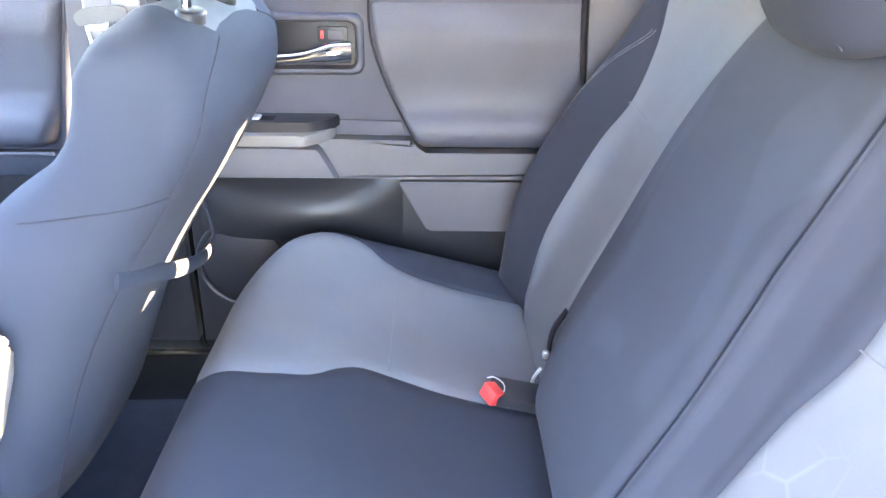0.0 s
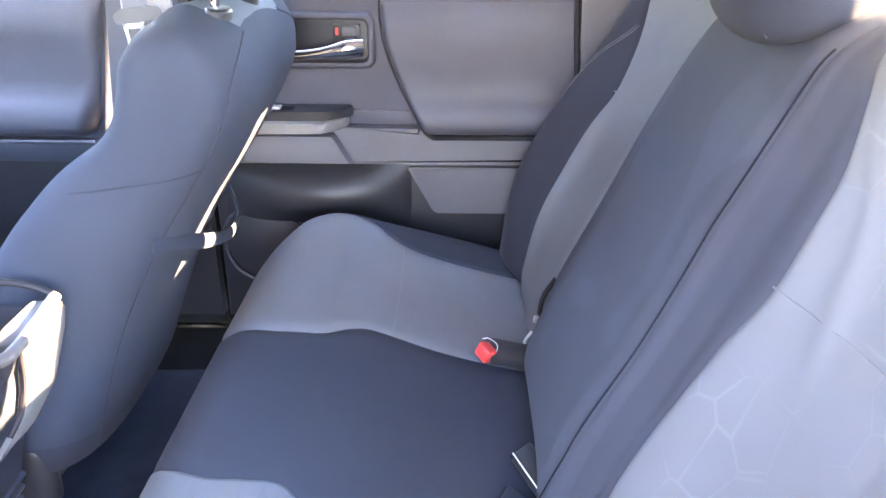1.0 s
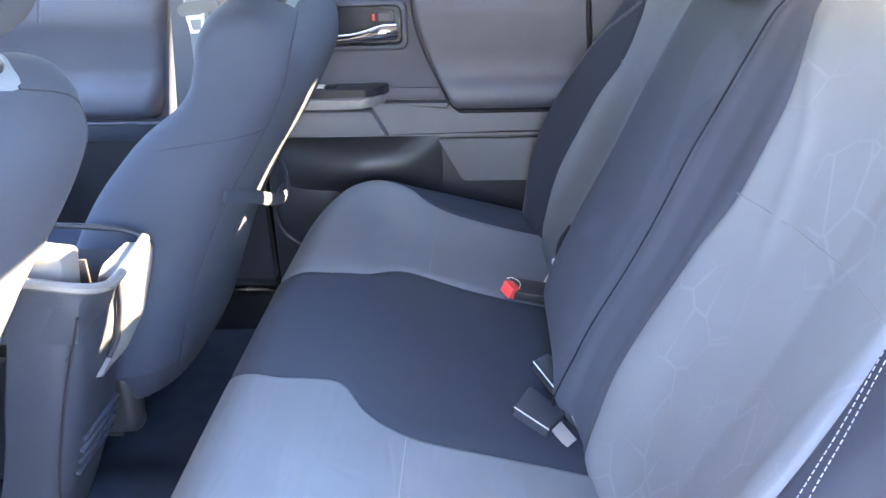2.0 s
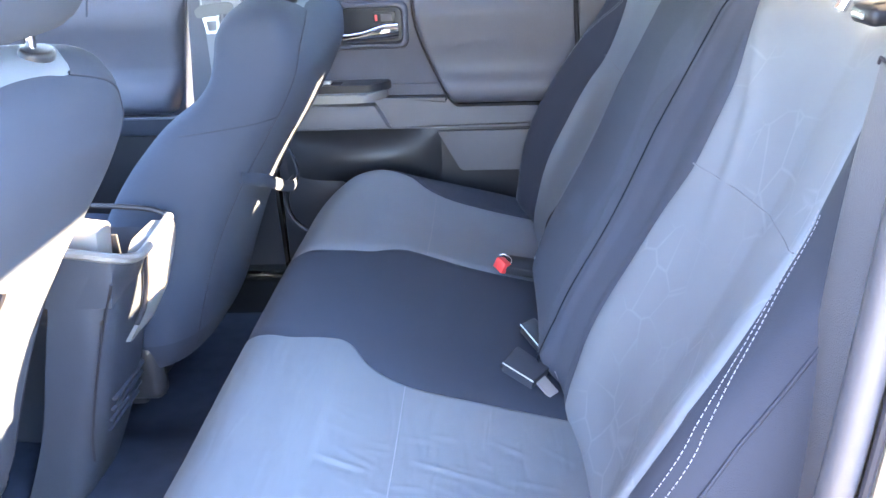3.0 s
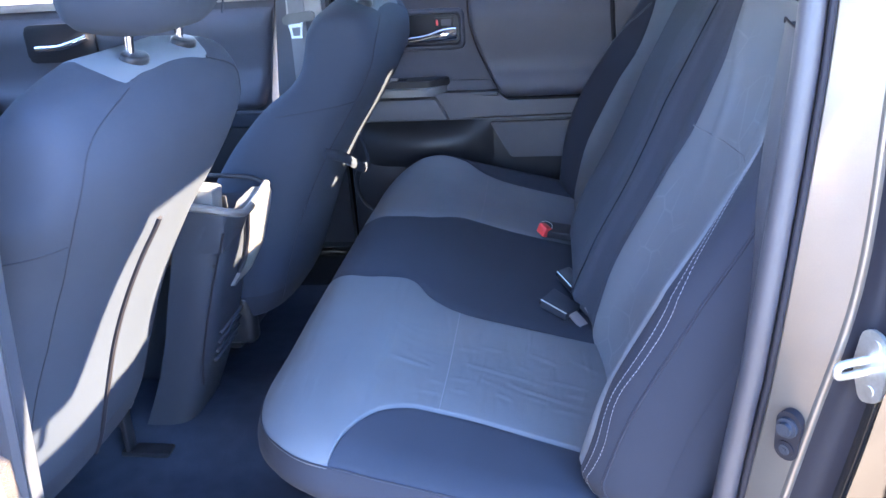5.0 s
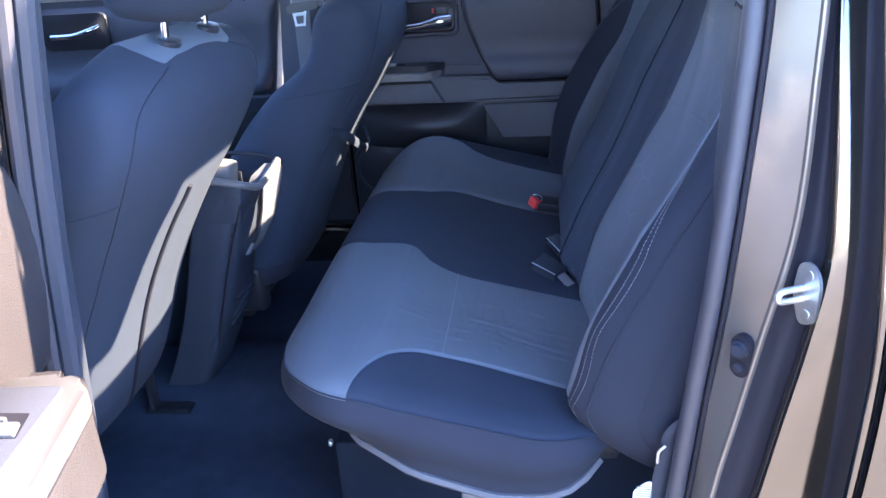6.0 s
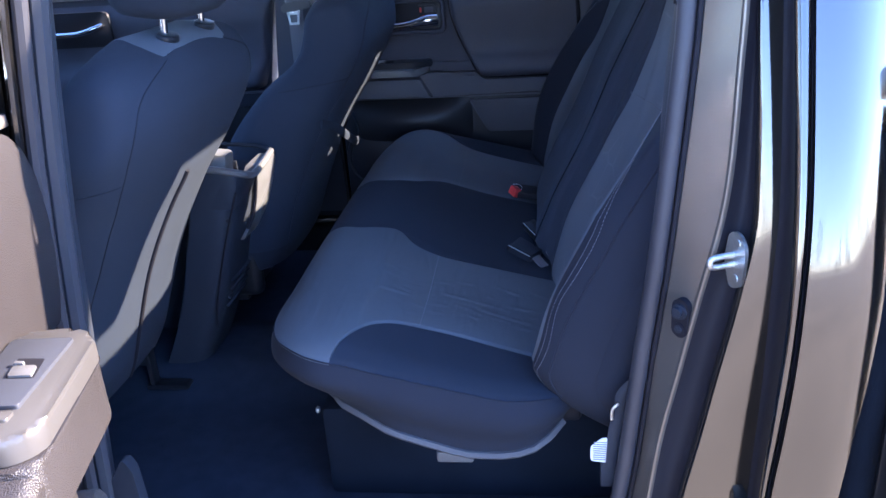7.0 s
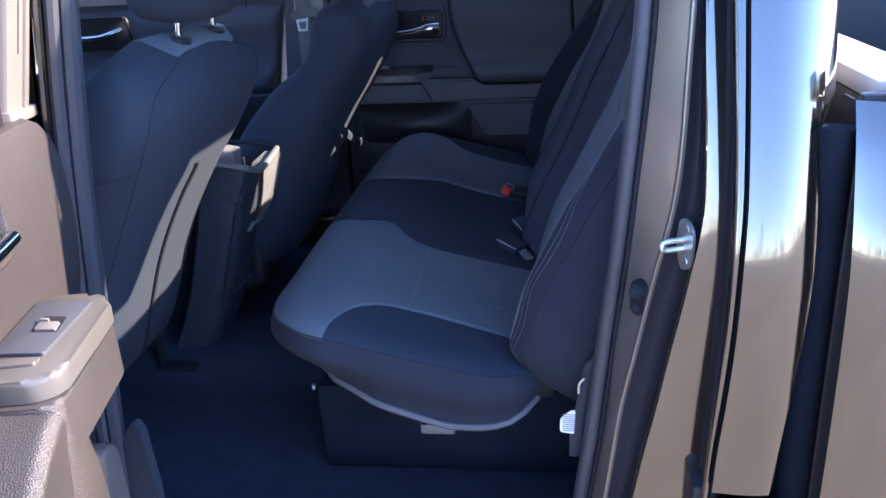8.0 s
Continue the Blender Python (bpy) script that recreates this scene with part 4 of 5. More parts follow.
        plan("switch_recess", [(-0.185, 0.022), (-0.125, 0.022), (-0.125, 0.052), (-0.185, 0.052)], 1.1578, 1.1585, RUBBER, "", 0)
        plan("window_switch", [(-0.180, 0.025), (-0.150, 0.025), (-0.150, 0.049), (-0.180, 0.049)], 1.1583, 1.163, PLASTIC_GREY, "window switch", 0.002)
    # door handle in its bezel
    rim = rounded([(-0.178, 1.230), (0.034, 1.230), (0.034, 1.336), (-0.178, 1.336)], 0.022, 6)
    part("bezel", frame_ring(rim, ((0.0, -0.004), (0.0, 0.010), (0.003, 0.016), (0.007, 0.018), (0.011, 0.017), (0.014, 0.010), (0.0155, 0.002), (0.05, 0.001)), put), skin, door, "raised bezel round the handle")
    plate("recess", rounded([(-0.162, 1.246), (0.018, 1.246), (0.018, 1.320), (-0.162, 1.320)], 0.008), 0.0025, 0.004, PLASTIC_BLACK, "black handle recess", 0.0005)
    bar = smooth_line([(-0.168, 0.020, 1.259), (-0.120, 0.023, 1.259), (-0.075, 0.025, 1.262), (-0.045, 0.024, 1.267), (-0.018, 0.020, 1.271), (0.008, 0.012, 1.272)], 24)
    thick = curve([(0, 0.0090), (8, 0.0105), (13, 0.0135), (18, 0.0185), (23, 0.0190)])
    part("handle", tapered([put(*p) for p in bar], [thick(k) for k in range(24)], 16), CHROME, door, "chrome pull handle")
    plate("lock_housing", [(-0.045, 1.286), (0.006, 1.286), (0.006, 1.313), (-0.045, 1.313)], 0.003, 0.012, PLASTIC_BLACK, "black lock housing", 0.003, 0.003)
    plate("lock_button", [(-0.027, 1.292), (-0.001, 1.292), (-0.001, 1.308), (-0.027, 1.308)], 0.010, 0.0165, TRIM_GREY, "dark lock button", 0.002, 0.002)
    plate("lock_mark", [(-0.041, 1.293), (-0.035, 1.293), (-0.035, 1.307), (-0.041, 1.307)], 0.011, 0.0135, RED, "red lock mark", 0.0005)
    # lower half: bulge, speaker, pale pocket panel
    if opened:
        def bulge(u, v):
            a, b = -0.252 + 0.45 * u + 0.05 * (1 - v) * (1 - u), 0.70 + 0.315 * v
            return put(a, -0.006 + 0.078 * math.sin(math.pi * u) ** 0.35 * math.sin(math.pi * v) ** 0.55, b)
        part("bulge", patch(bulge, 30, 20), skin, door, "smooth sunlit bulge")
        plate("speaker_grille", [(-0.308, 0.70), (-0.308, 0.875), (-0.285, 0.905), (-0.258, 0.90), (-0.235, 0.80), (-0.225, 0.70)], -0.005, 0.020, GRILLE, "perforated speaker grille", 0.004, 0.01)
    else:
        def bulge(u, v):
            a, b = -0.29 + 0.39 * u, 0.90 + 0.145 * v
            return put(a, -0.006 + 0.050 * math.sin(math.pi * u) ** 0.8 * math.sin(math.pi * v), b)
        part("bulge", patch(bulge, 24, 14), PLASTIC_BLACK, door, "smooth dark bulge")
        plate("speaker_grille", [(-0.212 + 0.080 * math.cos(k * math.pi / 16), 0.855 + 0.080 * math.sin(k * math.pi / 16)) for k in range(32)], -0.005, 0.002, PLASTIC_BLACK, "dark speaker grille", 0.002)
        rim_pts = [put(-0.212 + 0.090 * math.cos(k * math.pi / 24), -0.004, 0.855 + 0.090 * math.sin(k * math.pi / 24)) for k in range(49)]
        part("speaker_rim", tube(rim_pts, 0.007, 8), PLASTIC_BLACK, door, "raised speaker rim")
        plate("pocket_panel", [(0.090, 1.030), (0.145, 0.930), (0.33, 0.930), (0.44, 0.945), (0.44, 1.030)], -0.006, 0.006, TRIM_GREY, "paler pocket panel", 0.004, 0.008)
    # window frame and glass
    for a0, a1 in (((-0.392, -0.318), (0.44, 0.52)) if opened else ((-0.345, -0.285), (0.44, 0.52))):
        plate("window_post", [(a0, 1.35), (a1, 1.35), (a1 - 0.03 * (a0 > 0), 1.72), (a0 + (0.0 if opened else 0.02), 1.72)], -0.09, -0.022 if opened else -0.040, FRAME_PAINT if opened else PLASTIC, "upright of the window frame", 0.008)
    if opened:
        plate("post_rib", [(-0.372, 1.362), (-0.364, 1.362), (-0.364, 1.70), (-0.372, 1.70)], -0.024, -0.016, FRAME_PAINT, "raised rib of the post", 0.0035)
        plate("post_groove", [(-0.352, 1.362), (-0.348, 1.362), (-0.348, 1.70), (-0.352, 1.70)], -0.024, -0.0212, RUBBER, "dark joint in the post", 0)
        plate("post_foot", [(-0.396, 1.352), (-0.31, 1.355), (-0.31, 1.372), (-0.394, 1.368)], -0.06, -0.012, FRAME_PAINT, "pale foot of the post", 0.005)
        plate("channel_rubber", [(-0.317, 1.37), (-0.29, 1.37), (-0.29, 1.70), (-0.317, 1.70)], -0.085, -0.030, PLASTIC_SUNLIT, "brown window channel", 0.004)
    plate("window_channel", [(-0.287, 1.39), (-0.262, 1.39), (-0.245, 1.70), (-0.270, 1.70)], -0.085, -0.048, RUBBER, "black window channel", 0.003)
    plate("window_head", [(-0.325, 1.69), (0.49, 1.69), (0.47, 1.735), (-0.31, 1.735)], -0.10, -0.045, PAINT if opened else PLASTIC, "top of the window frame", 0.008)
    plate("window_sill", [(-0.285, 1.362), (0.50, 1.366), (0.50, 1.39), (-0.285, 1.386)], -0.075, -0.010, RUBBER, "black sill strip", 0.004)
    plate("pane", [(-0.26, 1.40), (0.45, 1.40), (0.43, 1.70), (-0.25, 1.70)], -0.072, -0.068, SIDE_GLASS, "dark tinted window pane", 0)
    nest(door, {"handle": "bezel", "recess": "bezel", "lock_housing": "bezel", "lock_button": "bezel", "lock_mark": "bezel",
                "switch_recess": "switch_plate", "window_switch": "switch_plate", "window_switch_tip": "switch_plate", "plate_edge": "armrest_top",
                "armrest_groove": "armrest", "speaker_rim": "speaker_grille", "band_step": "band", "pad_gap": "pad", "post_rib": "window_post", "post_groove": "window_post", "post_foot": "window_post"})
    return door


DOOR_Y = 0.738
rear_door(lambda a, d, b: (a, DOOR_Y - d + 0.04 * max(0, b - 1.3) * -1, b), "door_1", "closed rear door with dark grey moulded trim", False)
HINGE, OPEN = Vector((-0.36, -0.85)), radians(78)


def swung(a, d, b):
    along = a + 0.36
    c, s = math.cos(OPEN), math.sin(OPEN)
    e = d + 0.055 + 0.26 * max(0.0, b - 1.38)
    return (HINGE.x + along * c + e * s, HINGE.y - along * s + e * c, b)


rear_door(swung, "door_2", "open rear door, the sun's warm brown put into its trim colour", True)

# the front door on the far side, its trim only
fd = tagged(new("door_3"), "closed front door with dark moulded trim", "door", kind="structure")


def far_put(a, d, b):
    return (a, 0.765 - d, b)


part("trim", slab([(-0.538, 1.03), (-0.524, 1.12), (-0.480, 1.38), (-1.5, 1.38), (-1.5, 1.03)], -0.06, 0.0, far_put, 0.012), PLASTIC, fd, "dark grained trim")
part("lower_trim", slab([(-0.545, 0.60), (-0.535, 1.045), (-1.5, 1.045), (-1.5, 0.60)], -0.06, -0.006, far_put, 0.012), PLASTIC_BLACK, fd, "black lower trim")
pad_edge = curve([(1.082, -0.575), (1.09, -0.552), (1.11, -0.538), (1.20, -0.517), (1.37, -0.487)])
pad_deep = curve([(1.082, 0.002), (1.087, 0.022), (1.10, 0.040), (1.12, 0.046), (1.145, 0.042), (1.17, 0.026), (1.20, 0.018), (1.26, 0.022), (1.30, 0.028), (1.345, 0.016), (1.37, -0.01)])


def far_pad(u, v):
    b = 1.082 + 0.288 * v
    a0 = pad_edge(b)
    a = a0 - (1.45 + a0) * u ** 1.8
    k = min(1.0, (a0 - a) / 0.03)
    return far_put(a, -0.002 + pad_deep(b) * math.sqrt(1 - (1 - k) ** 2), b)


part("pad", patch(far_pad, 44, 50), PLASTIC_PAD, fd, "soft dark pad with a rounded ledge")
part("band", slab([(-0.545, 1.036), (-0.535, 1.078), (-1.45, 1.080), (-1.45, 1.036)], 0.0, 0.034, far_put, 0.006), SHELL_DARK, fd, "dark moulded band")
part("band_edge", tube([far_put(-0.54, 0.033, 1.0795), far_put(-1.45, 0.033, 1.0815)], 0.0035, 8), TRIM_GREY, fd, "pale edge of the band")
part("armrest", slab(rounded([(-0.86, 1.00), (-0.84, 1.06), (-1.4, 1.06), (-1.4, 1.00)], 0.02), 0.03, 0.08, far_put, 0.012), PLASTIC, fd)
part("bezel", slab(rounded([(-1.00, 1.24), (-1.00, 1.345), (-1.21, 1.345), (-1.21, 1.24)], 0.02), 0.024, 0.034, far_put, 0.005), PLASTIC_BLACK, fd)
part("handle", tube([far_put(a, d, b) for a, d, b in smooth_line([(-1.17, 0.05, 1.282), (-1.10, 0.055, 1.284), (-1.05, 0.05, 1.296), (-1.025, 0.035, 1.306)], 14)], 0.009, 10), CHROME, fd, "chrome pull handle")
part("window_sill", slab([(-0.50, 1.378), (-0.50, 1.402), (-1.5, 1.402), (-1.5, 1.378)], -0.05, 0.006, far_put, 0.004), PLASTIC_GREY, fd, "pale sill strip")
part("window_head", slab([(-0.45, 1.70), (-0.45, 1.74), (-1.3, 1.74), (-1.3, 1.70)], -0.05, 0.0, far_put, 0.004), PLASTIC, fd)

nd = tagged(new("door_4"), "closed near front door with dark trim", "door", kind="structure")
part("trim", slab([(-0.50, 0.60), (-0.46, 1.10), (-0.44, 1.40), (-1.5, 1.38), (-1.5, 0.60)], -0.80, -0.74, as_is, 0.012), PLASTIC, nd)
part("shell", slab([(-0.50, 0.55), (-0.46, 1.10), (-0.44, 1.40), (-1.55, 1.38), (-1.55, 0.55)], -0.90, -0.802, as_is, 0.012), PAINT, nd)
part("window_frame", tube([(-0.45, -0.80, 1.39), (-0.41, -0.72, 1.72), (-1.0, -0.72, 1.72), (-1.5, -0.80, 1.39)], 0.025, 8), PLASTIC_BLACK, nd)

# ---- cab shell ----
pil = tagged(new("pillar_1"), "far middle pillar with pale trim and a hanging belt", "pillar", kind="structure")
part("trim", slab([(-0.497, 1.05), (-0.497, 1.10), (-0.468, 1.40), (-0.45, 1.75), (-0.33, 1.75), (-0.335, 1.35), (-0.33, 1.05)], 0.735, 0.80, as_is, 0.015), TRIM_GREY, pil)
part("lower_trim", slab([(-0.50, 0.56), (-0.50, 1.046), (-0.33, 1.046), (-0.32, 0.56)], 0.742, 0.80, as_is, 0.015), PLASTIC_BLACK, pil, "black lower trim")
part("upper_trim", slab([(-0.44, 1.33), (-0.42, 1.75), (-0.345, 1.75), (-0.345, 1.33)], 0.722, 0.737, as_is, 0.006), PLASTIC_GREY, pil, "paler upper trim")
belt = thing("seatbelt", "grey webbing belt with a bright buckle tongue", "seatbelt")
part("webbing", slab([(-0.432, 0.80), (-0.388, 0.80), (-0.380, 1.70), (-0.424, 1.70)], 0.700, 0.703, as_is, 0), WEB, belt)
part("tongue_bar", slab(rounded([(-0.440, 1.315), (-0.357, 1.326), (-0.354, 1.346), (-0.372, 1.350), (-0.428, 1.345), (-0.446, 1.332)], 0.008), 0.690, 0.699, as_is, 0.003), CONSOLE, belt, "grey belt tongue")
for pts in (((-0.424, 1.286), (-0.419, 1.286), (-0.423, 1.320), (-0.429, 1.320)), ((-0.400, 1.286), (-0.395, 1.286), (-0.389, 1.322), (-0.395, 1.322)), ((-0.424, 1.281), (-0.395, 1.281), (-0.395, 1.287), (-0.424, 1.287)), ((-0.428, 1.308), (-0.391, 1.310), (-0.391, 1.318), (-0.429, 1.318))):
    part("tongue", slab(list(pts), 0.692, 0.697, as_is, 0.001), STEEL, belt, "bright steel tongue")

flo = tagged(new("floor"), "black carpeted cab floor", "floor", kind="structure")


def floor_fn(u, v):
    x, y = -1.6 + 2.24 * u, -0.72 + 1.44 * v
    hump = 0.05 * math.exp(-(y / 0.16) ** 4)
    return (x, y, 0.555 + hump + 0.003 * math.sin(x * 31) * math.sin(y * 27))


fm = patch(floor_fn, 60, 48)
part("carpet", fm, CARPET, flo)
part("underbody", rbox((-0.48, 0, 0.50), (2.24, 1.50, 0.08), 0.01), PLASTIC_BLACK, flo)
br = thing("floor_bracket", "small dark seat rail bracket on the carpet", "bracket")
part("upright", rbox((-0.60, -0.155, 0.64), (0.012, 0.03, 0.12), 0.004), PLASTIC_BLACK, br)
part("foot", rbox((-0.565, -0.155, 0.583), (0.10, 0.035, 0.012), 0.004), PLASTIC_BLACK, br)
part("cap", rbox((-0.60, -0.15, 0.70), (0.04, 0.05, 0.02), 0.006), PLASTIC_BLACK, br)

roof = tagged(new("ceiling"), "pale grey headliner under the cab roof", "ceiling", kind="structure")
part("headliner", slab([(-0.87, -0.66), (0.58, -0.66), (0.58, 0.66), (-0.87, 0.66)], 1.70, 1.715, lambda a, d, b: (a, b, d + 0.03 * (1 - (b / 0.66) ** 2)), 0.0), HEADLINER, roof)
part("skin", slab(rounded([(-0.93, -0.70), (0.64, -0.70), (0.64, 0.70), (-0.93, 0.70)], 0.06), 1.735, 1.775, lambda a, d, b: (a, b, d + 0.03 * (1 - (b / 0.7) ** 2)), 0.02), PAINT, roof)
for s in (-1, 1):
    part("rail", tube([(-1.0, s * 0.69, 1.71), (-0.5, s * 0.675, 1.735), (0.3, s * 0.675, 1.73), (0.60, s * 0.675, 1.70)], 0.025, 8), PAINT, roof)
    part("rail_trim", tube([(-0.95, s * 0.655, 1.69), (-0.5, s * 0.645, 1.700), (0.3, s * 0.645, 1.698), (0.58, s * 0.645, 1.68)], 0.045, 12), HEADLINER, roof, "pale padded rail over the door")
rw = tagged(new("wall_rear"), "rear wall of the cab with its window", "wall", kind="structure")
part("lower_wall", rbox((0.655, 0, 0.98), (0.03, 1.50, 0.86), 0.01), TRIM_GREY, rw)
# Unseen posts; the far one is widened to keep sun off the passenger seat.
for s in (-1, 1):
    part("corner_post", slab([(0.63, 1.40), (0.67, 1.40), (0.62, 1.75), (0.58, 1.75)], s * (0.60 if s < 0 else 0.52), s * (0.66 if s < 0 else 0.672), as_is, 0), TRIM_GREY, rw)
for s in (-1, 1):
    part("window_corner", slab([(0.585, 1.645), (0.640, 1.645), (0.635, 1.705), (0.583, 1.705)], s * 0.43, s * 0.64, as_is, 0), TRIM_GREY, rw, "rounded upper corner of the window frame")
part("window_head", slab([(0.585, 1.703), (0.635, 1.703), (0.62, 1.75), (0.57, 1.75)], -0.66, 0.66, as_is, 0), TRIM_GREY, rw)
part("window_pane", slab([(0.652, 1.41), (0.656, 1.41), (0.612, 1.69), (0.608, 1.69)], -0.62, 0.62, as_is, 0), PRIVACY, rw, "tinted rear window pane", False)
ff = tagged(new("wall_front"), "dark dashboard and bulkhead", "dashboard", kind="structure")
part("bulkhead", rbox((-1.66, 0, 0.85), (0.12, 1.50, 0.70), 0.05), PLASTIC_BLACK, ff)
part("dashboard", rbox((-1.50, 0, 1.10), (0.36, 1.44, 0.22), 0.06), PLASTIC_BLACK, ff)
part("windscreen", slab([(-1.75, 1.16), (-1.745, 1.16), (-0.90, 1.74), (-0.905, 1.74)], -0.68, 0.68, as_is, 0), GLASS, ff, "clear windscreen", False)
for s in (-1, 1):
    part("screen_post", tube([(-1.75, s * 0.72, 1.16), (-0.90, s * 0.68, 1.735)], 0.035, 8), PAINT, ff)
fl = tagged(new("wall_far"), "outer skin under the far doors", "wall", kind="structure")
part("sill", rbox((-0.45, 0.76, 0.60), (2.3, 0.10, 0.16), 0.02), PAINT, fl)
part("quarter_trim", slab([(0.432, 0.60), (0.434, 1.10), (0.420, 1.30), (0.400, 1.75), (0.64, 1.75), (0.66, 0.60)], 0.708, 0.745, as_is, 0.012), TRIM_GREY, fl, "grey rear pillar trim")
part("door_gap", tube([(0.425, 0.716, 0.62), (0.427, 0.716, 1.10), (0.413, 0.716, 1.30), (0.394, 0.716, 1.74)], 0.0055, 8), RUBBER, fl, "dark gap behind the door")
part("quarter", slab([(0.47, 0.55), (0.70, 0.55), (0.68, 1.40), (0.63, 1.75), (0.50, 1.75), (0.52, 1.10), (0.44, 0.90)], 0.74, 0.86, as_is, 0.01), PAINT, fl)

# ---- near side: middle pillar, sill, rear pillar ----
bp = tagged(new("pillar_2"), "near middle pillar with black weatherstrips", "pillar", kind="structure")
lean = curve([(0.60, -0.359), (1.07, -0.321), (1.35, -0.287), (1.50, -0.262), (1.75, -0.229)])
part("pillar_skin", slab([(lean(z) - 0.05, z) for z in (0.60, 0.9, 1.2, 1.4, 1.6, 1.75)] + [(lean(z) - 0.20, z) for z in (1.75, 1.6, 1.4, 1.2, 0.9, 0.60)], -0.798, -0.77, as_is, 0.012), PAINT, bp, "dark painted pillar")
part("trim", slab([(lean(z) - 0.028, z) for z in (0.60, 0.9, 1.2, 1.4, 1.6, 1.75)] + [(lean(z) - 0.20, z) for z in (1.75, 1.6, 1.4, 1.2, 0.9, 0.60)], -0.765, -0.71, as_is, 0.015), TRIM_SATIN, bp, "blue-grey satin pillar trim")
for dx, y, r, mat in ((-0.010, -0.773, 0.0125, TRIM_SATIN), (-0.021, -0.791, 0.0095, STRIP), (-0.035, -0.801, 0.0065, PAINT)):
    part("weatherstrip", tube([(lean(z) + dx, y, z) for z in (0.58, 0.7, 0.8, 0.9, 1.0, 1.1, 1.2, 1.3, 1.4, 1.5, 1.6, 1.74)], r, 8), mat, bp, "black rubber weatherstrip")
part("lower_trim", slab(rounded([(-0.36, 0.60), (-0.308, 0.60), (-0.300, 0.70), (-0.306, 0.825), (-0.318, 0.845), (-0.345, 0.80)], 0.008), -0.775, -0.755, as_is, 0.006), SHELL_DARK, bp, "dark moulded foot of the pillar trim")
near_belt = thing("seatbelt", "grey webbing belt hanging down the near pillar", "seatbelt")
part("webbing", slab([(-0.400, 0.90), (-0.383, 0.90), (-0.367, 1.028), (-0.353, 1.154), (-0.334, 1.289), (-0.324, 1.373), (-0.310, 1.50), (-0.318, 1.50), (-0.329, 1.373), (-0.340, 1.289), (-0.362, 1.154), (-0.382, 1.028)], -0.7095, -0.706, as_is, 0), WEB, near_belt)
sill = tagged(new("door_sill"), "door sill with black scuff plate", "sill", kind="structure")
part("sill_skin", rbox((0.0, -0.775, 0.555), (0.95, 0.14, 0.10), 0.02), PAINT, sill)
part("scuff_plate", rbox((0.0, -0.725, 0.608), (0.85, 0.10, 0.012), 0.004), PLASTIC_BLACK, sill)

cp = tagged(new("pillar_3"), "dark metallic rear pillar and cab corner", "pillar", kind="structure")
jin = curve([(0.60, 0.405), (0.84, 0.437), (0.959, 0.447), (1.069, 0.460), (1.203, 0.473), (1.385, 0.489), (1.455, 0.493), (1.75, 0.50)])
jout = curve([(0.60, 0.425), (0.803, 0.449), (0.884, 0.459), (0.979, 0.477), (1.085, 0.497), (1.214, 0.523), (1.388, 0.532), (1.456, 0.534), (1.75, 0.53)])
seal = curve([(0.60, 0.450), (0.81, 0.482), (0.89, 0.497), (0.984, 0.513), (1.089, 0.532), (1.215, 0.550), (1.32, 0.549), (1.456, 0.545), (1.75, 0.541)])
flange = curve([(0.60, 0.565), (0.83, 0.567), (1.0, 0.571), (1.10, 0.571), (1.22, 0.576), (1.456, 0.572), (1.75, 0.564)])
lip = curve([(0.60, 0.556), (0.871, 0.564), (0.95, 0.568), (1.03, 0.572), (1.123, 0.575), (1.235, 0.576), (1.457, 0.570), (1.75, 0.56)])
shut = curve([(0.60, 0.563), (0.875, 0.571), (0.95, 0.577), (1.032, 0.582), (1.126, 0.585), (1.237, 0.589), (1.457, 0.585), (1.75, 0.575)])


def tumble(z):
    """How far the cab's side leans in above the belt line."""
    k = z - 1.13
    return 0.26 * (math.sqrt(k * k + 0.0025) + k) / 2


def strip(fa, ya, ta, fb, yb, tb, mat, name, lab="", z0=0.55, z1=1.75, bow=0.0, nu=8):
    """A long face up the pillar between two lines; bow swells it outwards."""
    def fn(u, v):
        z = z0 + (z1 - z0) * v
        y = ya + tumble(z) * ta + (yb + tumble(z) * tb - ya - tumble(z) * ta) * u
        return (fa(z) + (fb(z) - fa(z)) * u - 0.5 * bow * math.sin(math.pi * u), y - bow * math.sin(math.pi * u), z)
    return part(name, patch(fn, nu, 60), mat, cp, lab)


def shifted(f, d):
    return lambda z: f(z) + d


strip(shifted(jin, -0.004), -0.700, 0.35, jin, -0.722, 0.35, JAMB_PAINT, "jamb_return")
strip(jin, -0.722, 0.35, shifted(jout, -0.008), -0.754, 0.35, JAMB_PAINT, "jamb", "painted door jamb", bow=0.0006)
strip(shifted(jout, -0.008), -0.754, 0.35, jout, -0.757, 0.35, JAMB_PAINT, "jamb_edge", "rounded edge of the jamb", bow=0.004)
strip(jout, -0.757, 0.35, seal, -0.765, 0.6, RUBBER, "door_seal", "black rubber door seal", bow=-0.010)
strip(seal, -0.765, 0.6, shifted(seal, 0.004), -0.782, 0.75, PAINT, "flange_edge", bow=0.002)
strip(shifted(seal, 0.004), -0.782, 0.75, flange, -0.787, 0.85, PAINT, "flange", "painted flange", bow=0.001)
# Black face from the flange out to the lip.
strip(flange, -0.787, 0.85, lip, -0.845, 1.0, RUBBER, "outer_seal", "black face of the channel", bow=-0.012)
strip(lip, -0.845, 1.0, shut, -0.851, 1.0, PAINT, "outer_lip", "painted lip of the cab corner", bow=0.003)
strip(shut, -0.846, 1.0, shifted(shut, 0.004), -0.852, 1.0, RUBBER, "shut_line", "thin black joint", bow=-0.006)


